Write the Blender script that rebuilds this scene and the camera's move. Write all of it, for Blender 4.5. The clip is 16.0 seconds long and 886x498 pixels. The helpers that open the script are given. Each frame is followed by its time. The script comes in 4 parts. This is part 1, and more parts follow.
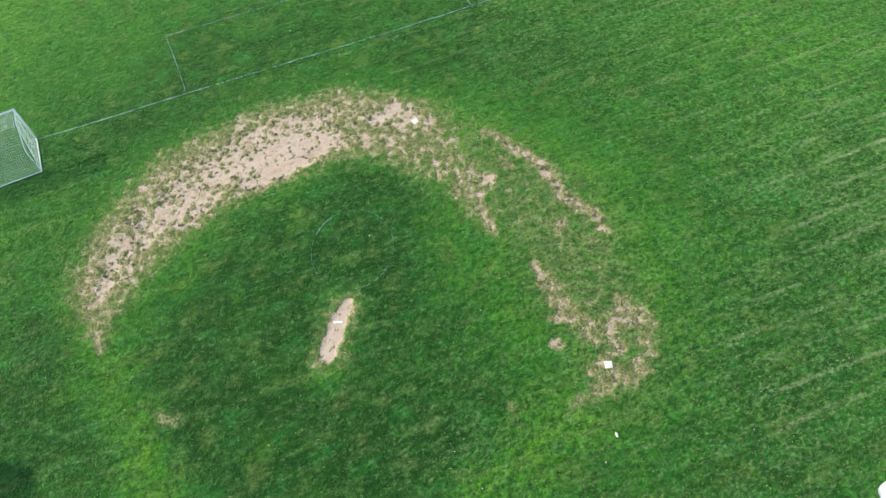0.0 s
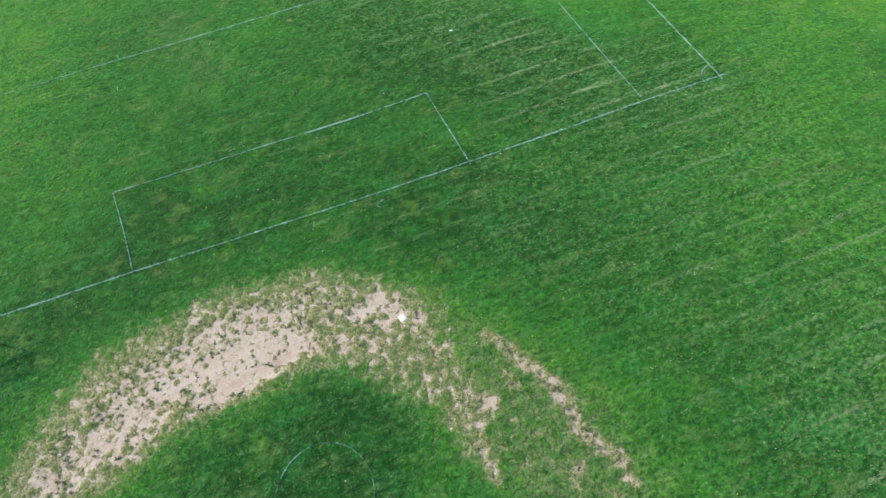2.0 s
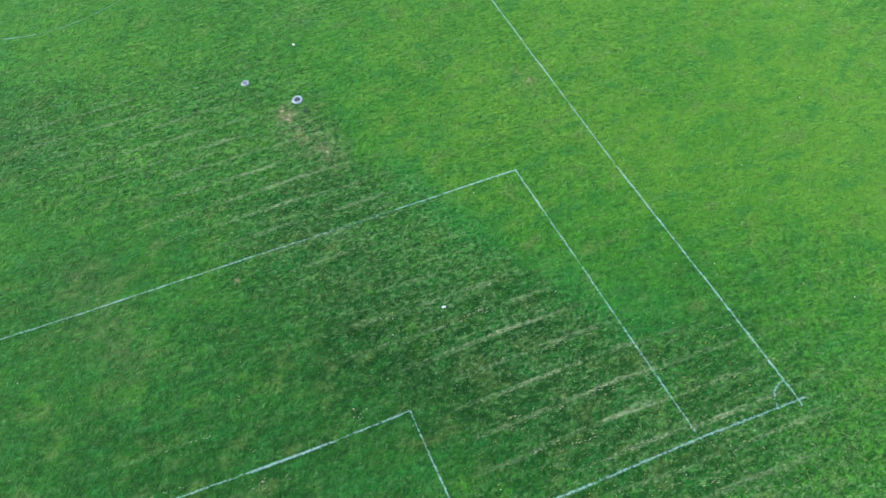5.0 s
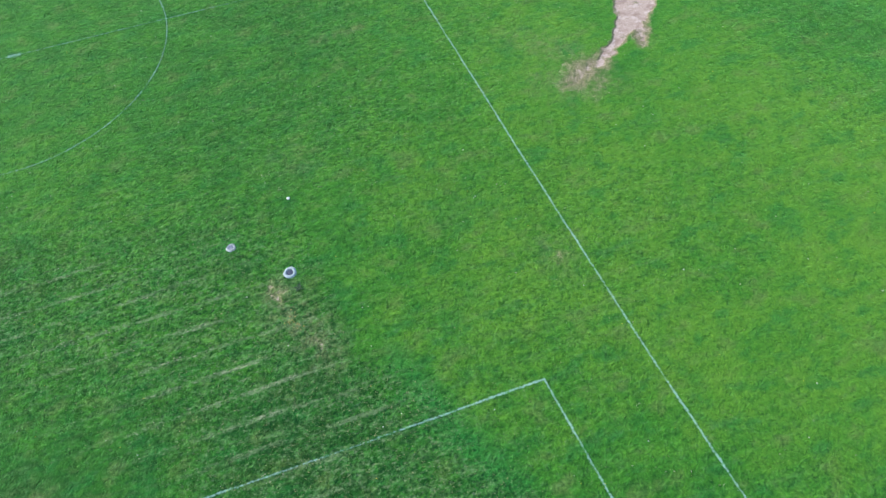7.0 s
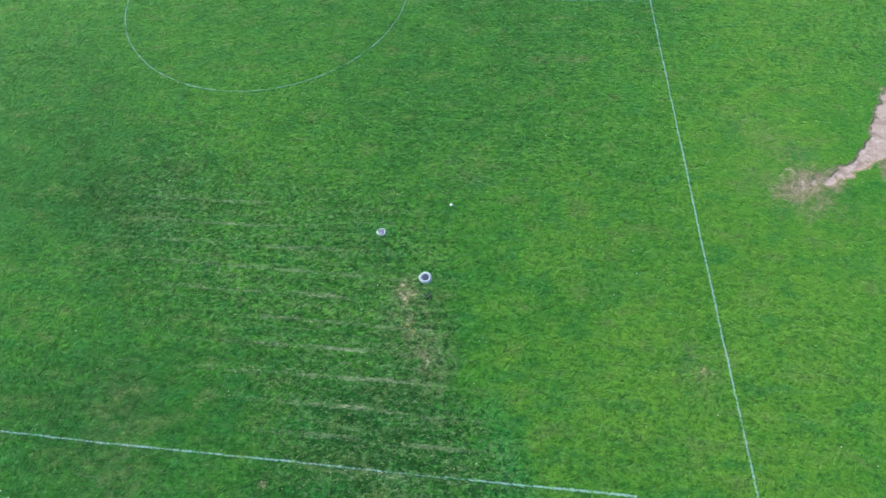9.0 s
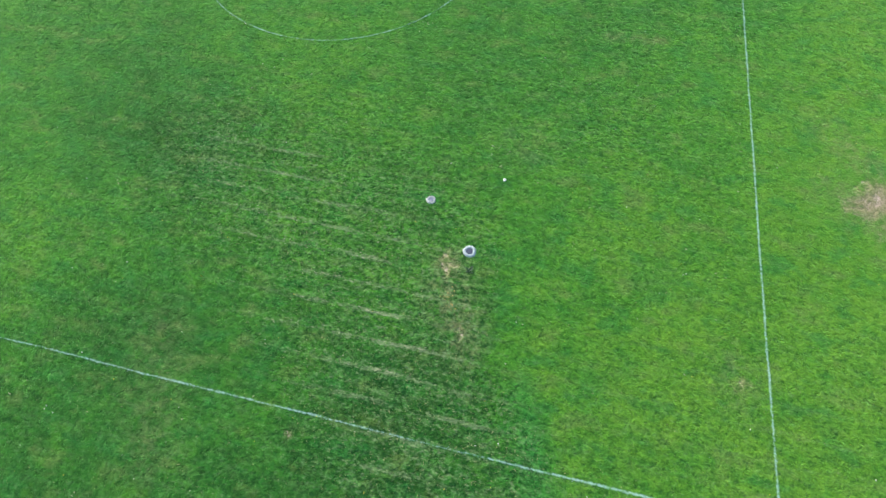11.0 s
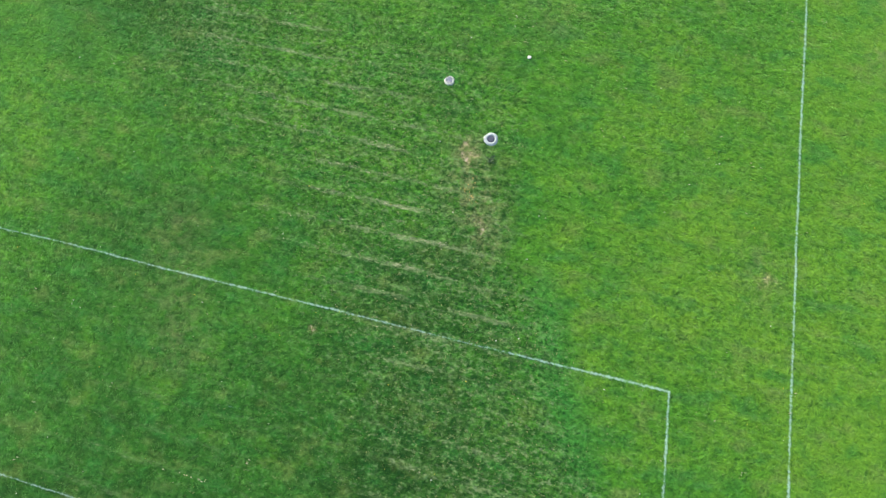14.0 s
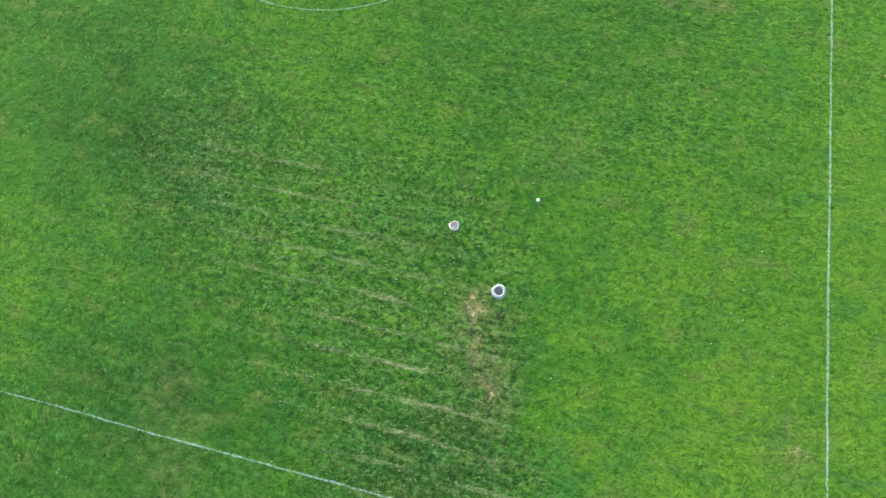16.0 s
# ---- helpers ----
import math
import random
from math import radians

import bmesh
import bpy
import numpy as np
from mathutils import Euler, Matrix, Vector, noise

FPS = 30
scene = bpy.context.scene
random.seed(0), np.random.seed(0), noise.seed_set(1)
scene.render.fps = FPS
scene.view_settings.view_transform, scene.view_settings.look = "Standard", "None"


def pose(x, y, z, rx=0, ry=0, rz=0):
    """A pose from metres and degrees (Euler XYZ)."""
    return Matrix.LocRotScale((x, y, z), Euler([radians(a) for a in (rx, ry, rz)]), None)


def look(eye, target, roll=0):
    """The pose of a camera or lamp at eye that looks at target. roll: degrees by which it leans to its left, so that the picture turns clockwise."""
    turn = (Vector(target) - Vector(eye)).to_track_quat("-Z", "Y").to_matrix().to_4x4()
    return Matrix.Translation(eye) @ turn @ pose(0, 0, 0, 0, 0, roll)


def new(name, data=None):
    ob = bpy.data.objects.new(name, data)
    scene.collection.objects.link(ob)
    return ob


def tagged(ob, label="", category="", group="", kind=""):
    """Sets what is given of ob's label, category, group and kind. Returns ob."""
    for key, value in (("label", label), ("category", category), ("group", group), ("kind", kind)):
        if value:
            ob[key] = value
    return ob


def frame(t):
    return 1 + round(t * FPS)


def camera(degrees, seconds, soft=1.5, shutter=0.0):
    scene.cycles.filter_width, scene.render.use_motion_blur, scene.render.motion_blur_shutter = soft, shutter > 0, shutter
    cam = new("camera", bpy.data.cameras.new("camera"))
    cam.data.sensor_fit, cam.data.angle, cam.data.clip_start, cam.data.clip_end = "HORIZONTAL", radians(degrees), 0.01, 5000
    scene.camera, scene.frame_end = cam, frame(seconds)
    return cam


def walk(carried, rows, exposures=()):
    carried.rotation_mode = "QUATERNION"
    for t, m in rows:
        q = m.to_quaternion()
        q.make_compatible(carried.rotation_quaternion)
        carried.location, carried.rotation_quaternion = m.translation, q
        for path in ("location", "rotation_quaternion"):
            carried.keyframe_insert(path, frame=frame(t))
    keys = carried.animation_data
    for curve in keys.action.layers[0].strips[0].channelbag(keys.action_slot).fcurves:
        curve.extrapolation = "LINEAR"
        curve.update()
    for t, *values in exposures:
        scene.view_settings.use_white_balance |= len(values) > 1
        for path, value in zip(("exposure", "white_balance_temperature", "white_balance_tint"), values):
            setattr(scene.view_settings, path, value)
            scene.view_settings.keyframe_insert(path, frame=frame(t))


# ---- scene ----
cam = camera(68.8, 16.0, soft=1.5)
PATH = [
    (0, (0.101, 2.171, 29.009), (-0.041, 3.121, 27.255), -8.9),
    (0.5, (0.134, 5.135, 28.935), (-0.007, 6.092, 27.185), -8.7),
    (1, (0.192, 8.094, 28.847), (0.05, 9.057, 27.099), -8.7),
    (1.5, (0.102, 11.051, 28.814), (-0.032, 12.017, 27.068), -8.3),
    (2, (0.014, 14.078, 28.797), (-0.109, 15.046, 27.051), -7.7),
    (2.5, (-0.063, 17.099, 28.787), (-0.176, 18.07, 27.043), -7.0),
    (3, (-0.057, 20.211, 28.743), (-0.165, 21.184, 26.999), -6.7),
    (3.5, (0.035, 23.321, 28.704), (-0.075, 24.298, 26.962), -6.7),
    (4, (0.065, 26.466, 28.682), (-0.044, 27.445, 26.941), -6.5),
    (4.5, (-0.007, 29.514, 28.62), (-0.112, 30.5, 26.883), -6.3),
    (5, (0.094, 32.567, 28.55), (-0.017, 33.558, 26.816), -6.5),
    (5.2, (0.161, 33.741, 28.517), (0.045, 34.736, 26.787), -6.7),
    (7.3, (-0.639, 44.647, 28.605), (-0.791, 45.676, 26.897), -6.8),
    (7.5, (-0.824, 45.168, 28.573), (-1.024, 46.197, 26.87), -6.6),
    (8, (-1.135, 45.63, 28.38), (-1.455, 46.648, 26.688), -6.2),
    (8.5, (-1.176, 45.691, 28.361), (-1.606, 46.675, 26.674), -5.7),
    (9, (-1.163, 45.604, 28.333), (-1.719, 46.53, 26.65), -5.0),
    (9.2, (-1.144, 45.592, 28.303), (-1.753, 46.488, 26.621), -4.7),
    (11.3, (-1.752, 46.401, 28.535), (-2.356, 47.091, 26.757), -6.9),
    (11.5, (-1.816, 46.412, 28.551), (-2.368, 47.02, 26.727), -7.8),
    (12, (-2.067, 46.467, 28.604), (-2.477, 46.87, 26.688), -11.0),
    (12.5, (-2.191, 46.649, 28.616), (-2.572, 47.0, 26.684), -12.9),
    (13, (-2.431, 46.965, 28.608), (-2.814, 47.311, 26.676), -13.5),
    (13.5, (-2.884, 47.567, 28.563), (-3.272, 47.909, 26.631), -14.2),
    (14, (-3.577, 48.38, 28.544), (-3.969, 48.73, 26.614), -14.0),
    (14.5, (-4.357, 49.485, 28.533), (-4.756, 49.837, 26.605), -14.5),
    (15, (-5.296, 50.841, 28.574), (-5.701, 51.195, 26.648), -14.9),
    (15.5, (-6.327, 52.338, 28.621), (-6.742, 52.7, 26.698), -15.2),
    (16, (-7.429, 53.965, 28.671), (-7.854, 54.337, 26.752), -15.1),
]
EXPOSURES = [(0, 0.73, 7450, 5), (1.7, 0.67, 6950, 4), (3.5, 0.73, 6600, 2), (5.2, 0.80, 6420, 3), (8.5, 0.66, 6250, 8), (9.2, 0.70, 6350, 7), (11.3, 0.87, 7050, 5), (14, 0.92, 7650, 7), (16, 0.90, 7850, 9)]
walk(cam, [(t, look(eye, target, roll)) for t, eye, target, roll in PATH], EXPOSURES)

# ---- world, sun, exposure ----
SUN = Vector((-4.4, 1.44, 2.44)).normalized()
world = bpy.data.worlds.new("world")
scene.world = world
world.use_nodes = True
sky = world.node_tree.nodes.new("ShaderNodeTexSky")
sky.sky_type, sky.sun_disc = "NISHITA", False
sky.sun_elevation, sky.sun_rotation = math.asin(SUN.z), math.atan2(SUN.x, SUN.y)
back = world.node_tree.nodes["Background"]
back.inputs["Strength"].default_value = 0.165
world.node_tree.links.new(sky.outputs["Color"], back.inputs["Color"])
sun = new("sun", bpy.data.lights.new("sun", "SUN"))
sun.data.energy, sun.data.angle, sun.data.color = 2.8, radians(0.8), (1.0, 0.95, 0.86)
sun.matrix_world = look(SUN * 60, (0, 0, 0))

# ---- the plan: soft shapes on the ground ----
FIELD = radians(20.3)  # the way of the goal line
CU, SU = math.cos(FIELD), math.sin(FIELD)


def smooth(a, b, v):
    w = np.clip((v - a) / (b - a), 0, 1)
    return w * w * (3 - 2 * w)


class Lattice:
    """Smooth value noise on a plane, from -1 to 1."""

    def __init__(self, seed):
        self.grid = np.random.RandomState(seed).uniform(-1, 1, (256, 256))

    def __call__(self, x, y):
        i, j = np.floor(x).astype(int), np.floor(y).astype(int)
        fx, fy = x - i, y - j
        fx, fy = fx * fx * (3 - 2 * fx), fy * fy * (3 - 2 * fy)
        g = lambda a, b: self.grid[(i + a) % 256, (j + b) % 256]
        return (g(0, 0) * (1 - fx) + g(1, 0) * fx) * (1 - fy) + (g(0, 1) * (1 - fx) + g(1, 1) * fx) * fy


LAT = Lattice(7)


def fbm(x, y, size, octaves=3):
    total, amp, norm = 0 * x, 1.0, 0.0
    for o in range(octaves):
        total = total + amp * LAT(x / size + 17.3 * o, y / size + 5.1 * o)
        norm, amp, size = norm + amp, amp * 0.55, size / 2.1
    return total / norm


def blob(x, y, ax, ay, bx, by, ra, rb, soft):
    """1 inside a tapered strip from a to b, with radii ra and rb, falling to 0 over soft metres."""
    dx, dy = bx - ax, by - ay
    s = np.clip(((x - ax) * dx + (y - ay) * dy) / max(dx * dx + dy * dy, 1e-6), 0, 1)
    d = np.hypot(x - ax - s * dx, y - ay - s * dy) - (ra + (rb - ra) * s)
    return smooth(soft, -soft, d)


def chain(x, y, soft, *knots):
    """A strip through knots of (x, y, radius)."""
    w = 0 * x
    for a, b in zip(knots, knots[1:]):
        w = np.maximum(w, blob(x, y, a[0], a[1], b[0], b[1], a[2], b[2], soft))
    return w


def skinned_infield(x, y, soft=1.5):
    """The worn crescent between the infield and the outfield."""
    wob = 0.45 * fbm(x, y, 2.2)
    x, y = x + wob, y + wob
    return chain(x, y, soft, (-19.50, 13.67, 0.5), (-20.05, 16.3, 1.8), (-19.0, 19.1, 2.3), (-16.7, 22.5, 2.7), (-12.5, 25.1, 2.7),
                 (-8.3, 26.4, 2.5), (-4.36, 25.91, 2.4), (-1.44, 23.93, 2.6), (1.30, 21.68, 2.7), (3.66, 18.97, 2.8), (4.93, 15.74, 2.4), (5.89, 12.26, 1.9))


def footpath(x, y):
    wob = 0.34 * fbm(x, y, 1.0, 4)
    neck = chain(x + wob, y - wob, 0.25, (6.60, 73.80, 0.26), (7.35, 75.35, 0.40), (7.95, 76.60, 0.50), (8.60, 77.60, 0.88))
    body = chain(x + wob, y - wob, 0.3, (8.95, 78.30, 1.04), (9.28, 79.50, 1.30), (9.90, 82.00, 1.72), (10.62, 85.10, 2.33), (11.3, 89.5, 3.1), (13.0, 97, 3.4))
    return np.maximum(neck, body)


def bare_soil(x, y):
    """How bare the soil lies, 0 to 1."""
    wob = 0.42 * fbm(x, y, 1.4)
    u, v = x + wob, y - wob
    w = (0.44 - 0.30 * smooth(-6.0, 0.0, x)) * skinned_infield(x, y)
    for strength, soft, knots in (
        # the long bare run between second and third base, and its firm inner edge
        (0.70, 1.2, ((-19.85, 15.0, 0.5), (-19.75, 17.2, 1.0), (-18.9, 18.9, 1.2), (-16.5, 21.6, 1.8), (-13.2, 24.6, 1.9), (-10.0, 26.6, 1.4), (-8.2, 27.2, 0.7))),
        (0.95, 1.0, ((-16.6, 21.6, 0.5), (-13.8, 23.4, 0.9), (-11.8, 24.8, 1.0), (-9.5, 25.4, 0.8))),
        (1.15, 0.8, ((-13.3, 22.3, 0.4), (-11.4, 23.6, 0.6), (-9.2, 24.9, 0.5), (-8.2, 25.1, 0.35))),
        (0.78, 0.7, ((-19.6, 18.8, 0.6), (-18.3, 18.9, 0.5), (-17.2, 20.0, 0.6))),
        # round second base
        (0.84, 0.5, ((-6.45, 26.5, 0.45), (-5.2, 27.3, 0.65), (-4.1, 26.7, 0.6))),
        (0.50, 0.5, ((-7.6, 26.9, 0.7), (-3.2, 26.0, 0.7))),
        (0.31, 1.0, ((-7.4, 25.4, 0.8), (-3.0, 24.6, 1.2), (-1.3, 22.6, 1.2), (-0.3, 19.6, 0.5))),
        # single worn spots towards first base
        (0.66, 0.3, ((-2.55, 24.66, 0.25), (-2.2, 24.6, 0.3))),
        (0.66, 0.3, ((-2.9, 23.7, 0.25), (-2.85, 23.4, 0.3))),
        (0.66, 0.3, ((-2.0, 23.75, 0.2), (-2.0, 23.35, 0.3))),
        (0.60, 0.3, ((-2.65, 22.7, 0.2), (-2.5, 22.4, 0.25))),
        (0.60, 0.3, ((-1.45, 21.5, 0.2), (-1.35, 21.1, 0.25))),
        (0.70, 0.35, ((-0.55, 22.5, 0.2), (0.05, 22.15, 0.42), (-0.1, 21.75, 0.35))),
        (0.60, 0.4, ((-0.15, 21.2, 0.25), (-0.22, 20.4, 0.3), (0.0, 19.6, 0.3), (0.2, 18.9, 0.15))),
        # the outer stripe
        (0.56, 0.4, ((0.15, 25.25, 0.25), (0.97, 24.75, 0.3), (1.55, 24.1, 0.35), (2.4, 23.5, 0.35))),
        (0.66, 0.42, ((2.2, 23.6, 0.22), (3.3, 22.7, 0.36), (3.8, 21.5, 0.25), (4.1, 20.75, 0.34), (4.7, 20.3, 0.32), (5.4, 19.9, 0.25), (5.87, 18.85, 0.15))),
        (0.58, 0.3, ((0.95, 23.25, 0.15), (1.2, 23.1, 0.25))),
        (0.50, 0.35, ((3.95, 19.4, 0.2), (3.75, 18.6, 0.25))),
        (0.46, 0.3, ((5.0, 18.5, 0.2), (5.2, 18.3, 0.2))),
        # towards first base
        (0.58, 0.35, ((2.6, 16.6, 0.25), (2.75, 16.3, 0.3), (3.2, 15.9, 0.25))),
        (0.58, 0.4, ((2.8, 15.8, 0.3), (3.3, 15.0, 0.3), (3.35, 14.3, 0.35))),
        (0.40, 0.6, ((2.9, 16.0, 0.4), (3.6, 14.6, 0.6), (4.5, 13.6, 0.5))),
        (0.66, 0.25, ((2.8, 14.2, 0.15), (3.5, 14.15, 0.25))),
        (0.60, 0.25, ((2.95, 12.75, 0.2), (3.15, 12.7, 0.25))),
        (0.40, 0.7, ((4.6, 13.3, 0.5), (6.4, 14.3, 0.8), (7.4, 13.7, 0.5), (7.3, 12.4, 0.4))),
        (0.60, 0.4, ((5.0, 13.4, 0.3), (6.0, 13.7, 0.3), (7.1, 14.0, 0.35))),
        (0.58, 0.4, ((6.2, 14.9, 0.2), (6.6, 14.4, 0.3))),
        (0.55, 0.4, ((5.6, 12.9, 0.25), (6.0, 12.6, 0.3))),
        (0.46, 0.5, ((6.7, 11.7, 0.35), (5.9, 11.0, 0.4), (4.9, 10.5, 0.35))),
        (0.44, 0.4, ((4.7, 11.4, 0.3), (5.4, 12.1, 0.35), (5.3, 11.1, 0.35))),
        (0.32, 0.5, ((4.3, 10.1, 0.3), (3.6, 9.6, 0.2))),
        # the thin fringe outside
        (0.21, 1.6, ((-21.6, 17.0, 0.7), (-20.4, 21.0, 0.9), (-17.6, 24.6, 0.9), (-13.0, 27.4, 0.7), (-8.4, 28.4, 0.5))),
        # strays
        (0.42, 0.35, ((-19.55, 13.6, 0.3), (-19.1, 12.6, 0.2))),
        (0.30, 0.6, ((-15.31, 9.49, 0.35), (-14.52, 9.49, 0.3))),
        (0.24, 0.5, ((0.98, 9.81, 0.3), (1.04, 9.30, 0.3))),
        # where the footpath frays out
        (0.68, 1.2, ((4.6, 72.3, 0.5), (5.5, 73.3, 0.75), (6.4, 74.0, 0.45))),
        (0.36, 1.1, ((5.7, 71.2, 0.2), (6.3, 72.6, 0.5))),
        (0.66, 0.6, ((9.2, 76.9, 0.7), (9.3, 75.9, 0.55))),
        (0.13, 0.6, ((-11.60, 76.6, 0.3), (-8.90, 77.77, 0.25))),
        (0.38, 0.5, ((3.3, 60.15, 0.25), (3.3, 60.42, 0.2))),
        (0.40, 0.6, ((-11.15, 58.15, 0.3), (-10.7, 57.9, 0.35))),
        (0.26, 0.6, ((-10.0, 56.75, 0.2), (-9.9, 56.2, 0.2))),
        (0.26, 0.7, ((-8.75, 55.7, 0.25), (-8.55, 55.4, 0.25))),
        (0.40, 0.2, ((-12.2, 47.1, 0.02), (-12.0, 47.15, 0.05))),
        (0.40, 0.2, ((-13.0, 50.8, 0.05), (-12.9, 50.85, 0.05))),
        (0.38, 0.2, ((-15.3, 50.15, 0.05), (-15.0, 50.2, 0.05))),
    ):
        w = np.maximum(w, strength * chain(u, v, soft, *knots))
    wob = 0.2 * fbm(x, y, 0.7)
    w = np.maximum(w, 0.27 * chain(x + wob, y + wob, 1.1, (-6.98, 14.79, 0.8), (-7.53, 12.46, 0.9)))
    mound = chain(x + wob, y + wob, 0.14, (-6.90, 15.02, 0.22), (-7.05, 14.50, 0.42), (-7.30, 13.75, 0.42), (-7.50, 13.00, 0.50), (-7.70, 12.20, 0.36))
    return np.maximum(np.maximum(w, 0.9 * mound), 0.9 * footpath(x, y))


def tone(x, y):
    """The sward's tone, from -1 (dark) to 1 (bright, yellowish)."""
    t = 0.30 * fbm(x, y, 14.0) + 0.16 * fbm(x + 40, y, 4.0)
    add = lambda s, soft, *k: s * chain(x + 1.2 * fbm(x, y, 5), y + 1.2 * fbm(y, x, 5), soft, *k)
    t = t + add(-0.88, 2.0, (-6.02, 21.05, 3.5), (-8.66, 16.70, 5.5), (-10.36, 11.94, 6.5), (-5.75, 8.72, 7.0))
    t = t + add(-0.42, 3.0, (-9.5, 57.5, 1.5), (-6.5, 52, 4.5), (-2, 47, 6), (6, 42, 5), (20, 38, 6))
    t = t + add(-0.38, 3.0, (-3, 33, 4), (8, 30, 6), (20, 26, 9))
    t = t + add(0.55, 3.0, (25, 51, 6), (17, 59, 9), (8, 76, 8), (2, 95, 8))
    t = t + add(0.30, 2.0, (12, 50, 2), (-2, 66, 5), (-6, 78, 4)) + add(0.18, 2.0, (9, 52, 2), (3, 60, 3))
    t = t + add(0.50, 4.0, (-34, 37, 5), (-29, 48, 5))
    t = t + add(0.14, 4.0, (-28, 62, 5), (-30, 74, 8), (-48, 68, 8))
    t = t + add(-0.22, 3.0, (6, 72, 3), (12, 84, 5)) + add(0.30, 0.7, (-29.68, 52.12, 0.6), (-28.97, 52.25, 0.6))
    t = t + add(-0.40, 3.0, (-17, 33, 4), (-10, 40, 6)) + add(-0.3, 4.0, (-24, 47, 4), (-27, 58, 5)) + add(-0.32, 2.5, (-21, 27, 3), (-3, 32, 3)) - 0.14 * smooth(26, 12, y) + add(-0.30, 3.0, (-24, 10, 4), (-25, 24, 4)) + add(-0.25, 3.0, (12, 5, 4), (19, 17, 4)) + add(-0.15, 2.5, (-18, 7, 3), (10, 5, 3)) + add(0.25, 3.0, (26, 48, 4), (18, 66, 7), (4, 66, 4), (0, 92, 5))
    t = t + add(-0.24, 3.5, (-21, 45, 4), (-17, 36, 4), (-6, 34, 3), (4, 32, 3)) + add(-0.16, 3.0, (-17, 54, 3), (-8, 48, 4), (0, 42, 3)) + add(-0.3, 4.0, (-40, 62, 5), (-30, 56, 4)) + add(-0.25, 3.0, (13, 9, 4), (15, 17, 4))
    t = t + add(0.40, 3.0, (15, 34, 3), (18, 42, 4)) + add(0.22, 3.0, (-26, 53, 3), (-9, 57, 3)) - 0.40 * rough_side(x, y) * chain(x, y, 2.5, (-9, 52, 3), (-2, 46, 5), (6, 41, 4), (14, 40, 3))
    # darker towards the near left corner of the lawn
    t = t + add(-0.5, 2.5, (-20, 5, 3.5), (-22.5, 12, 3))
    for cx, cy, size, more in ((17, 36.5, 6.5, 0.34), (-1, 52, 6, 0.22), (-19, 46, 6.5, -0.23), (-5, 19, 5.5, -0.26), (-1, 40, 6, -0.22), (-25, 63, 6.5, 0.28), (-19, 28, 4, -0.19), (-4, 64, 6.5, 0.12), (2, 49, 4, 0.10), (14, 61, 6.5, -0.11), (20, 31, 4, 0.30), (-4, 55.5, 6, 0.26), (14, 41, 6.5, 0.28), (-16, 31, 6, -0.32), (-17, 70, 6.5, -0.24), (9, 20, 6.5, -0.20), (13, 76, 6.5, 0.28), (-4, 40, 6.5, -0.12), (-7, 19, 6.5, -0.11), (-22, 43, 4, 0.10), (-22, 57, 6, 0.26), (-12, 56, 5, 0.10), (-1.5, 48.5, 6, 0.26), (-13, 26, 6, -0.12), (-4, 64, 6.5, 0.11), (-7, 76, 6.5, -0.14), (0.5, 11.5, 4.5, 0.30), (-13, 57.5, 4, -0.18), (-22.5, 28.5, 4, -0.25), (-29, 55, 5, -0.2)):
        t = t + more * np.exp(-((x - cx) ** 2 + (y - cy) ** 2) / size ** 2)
    # lime bands: the old foul lines, the rim of the worn crescent and of the mound
    band = np.maximum(add(1.0, 1.9, (-19.42, 12.63, 0.5), (-16.70, 9.82, 0.9), (-14.43, 5.84, 1.2)), add(0.9, 1.9, (5.77, 11.19, 0.6), (2.27, 8.19, 0.9), (-0.48, 5.65, 1.1)))
    band = np.maximum(band, add(0.8, 1.2, (-6.98, 14.79, 0.8), (-7.62, 12.04, 1.0)))
    t = t + (0.92 - t) * 0.95 * band
    t = t + (0.55 - 0.45 * smooth(-2, 2, x) - t) * 0.75 * skinned_infield(x, y, 2.6) + 0.12 * skinned_infield(x, y)
    t = t + add(0.42, 0.9, (-17.3, 17.2, 0.4), (-14.4, 20.5, 0.5), (-10.8, 22.6, 0.5), (-7.4, 23.7, 0.5), (-4.6, 22.9, 0.4))
    t = t + add(0.40, 1.0, (-2.5, 27.6, 0.5), (2.6, 25.2, 0.6), (6.2, 21.4, 0.7), (8.0, 16.5, 0.7), (8.4, 12.0, 0.5))
    return np.clip(t, -1, 1)


def rough_side(x, y):
    """1 on the coarse side of the seam that crosses the pitch, 0 on the smooth side."""
    seam = np.interp(x, (-14, -9.6, -7.5, -3.5, 0.5, 4.2, 7.4, 10.7, 14.5, 17, 26), (66, 60.8, 56.5, 52.9, 49.6, 46.3, 44.2, 45.0, 45.0, 43.8, 40))
    return smooth(0.9, -0.9, y - seam + 1.3 * fbm(x, y, 2.4))


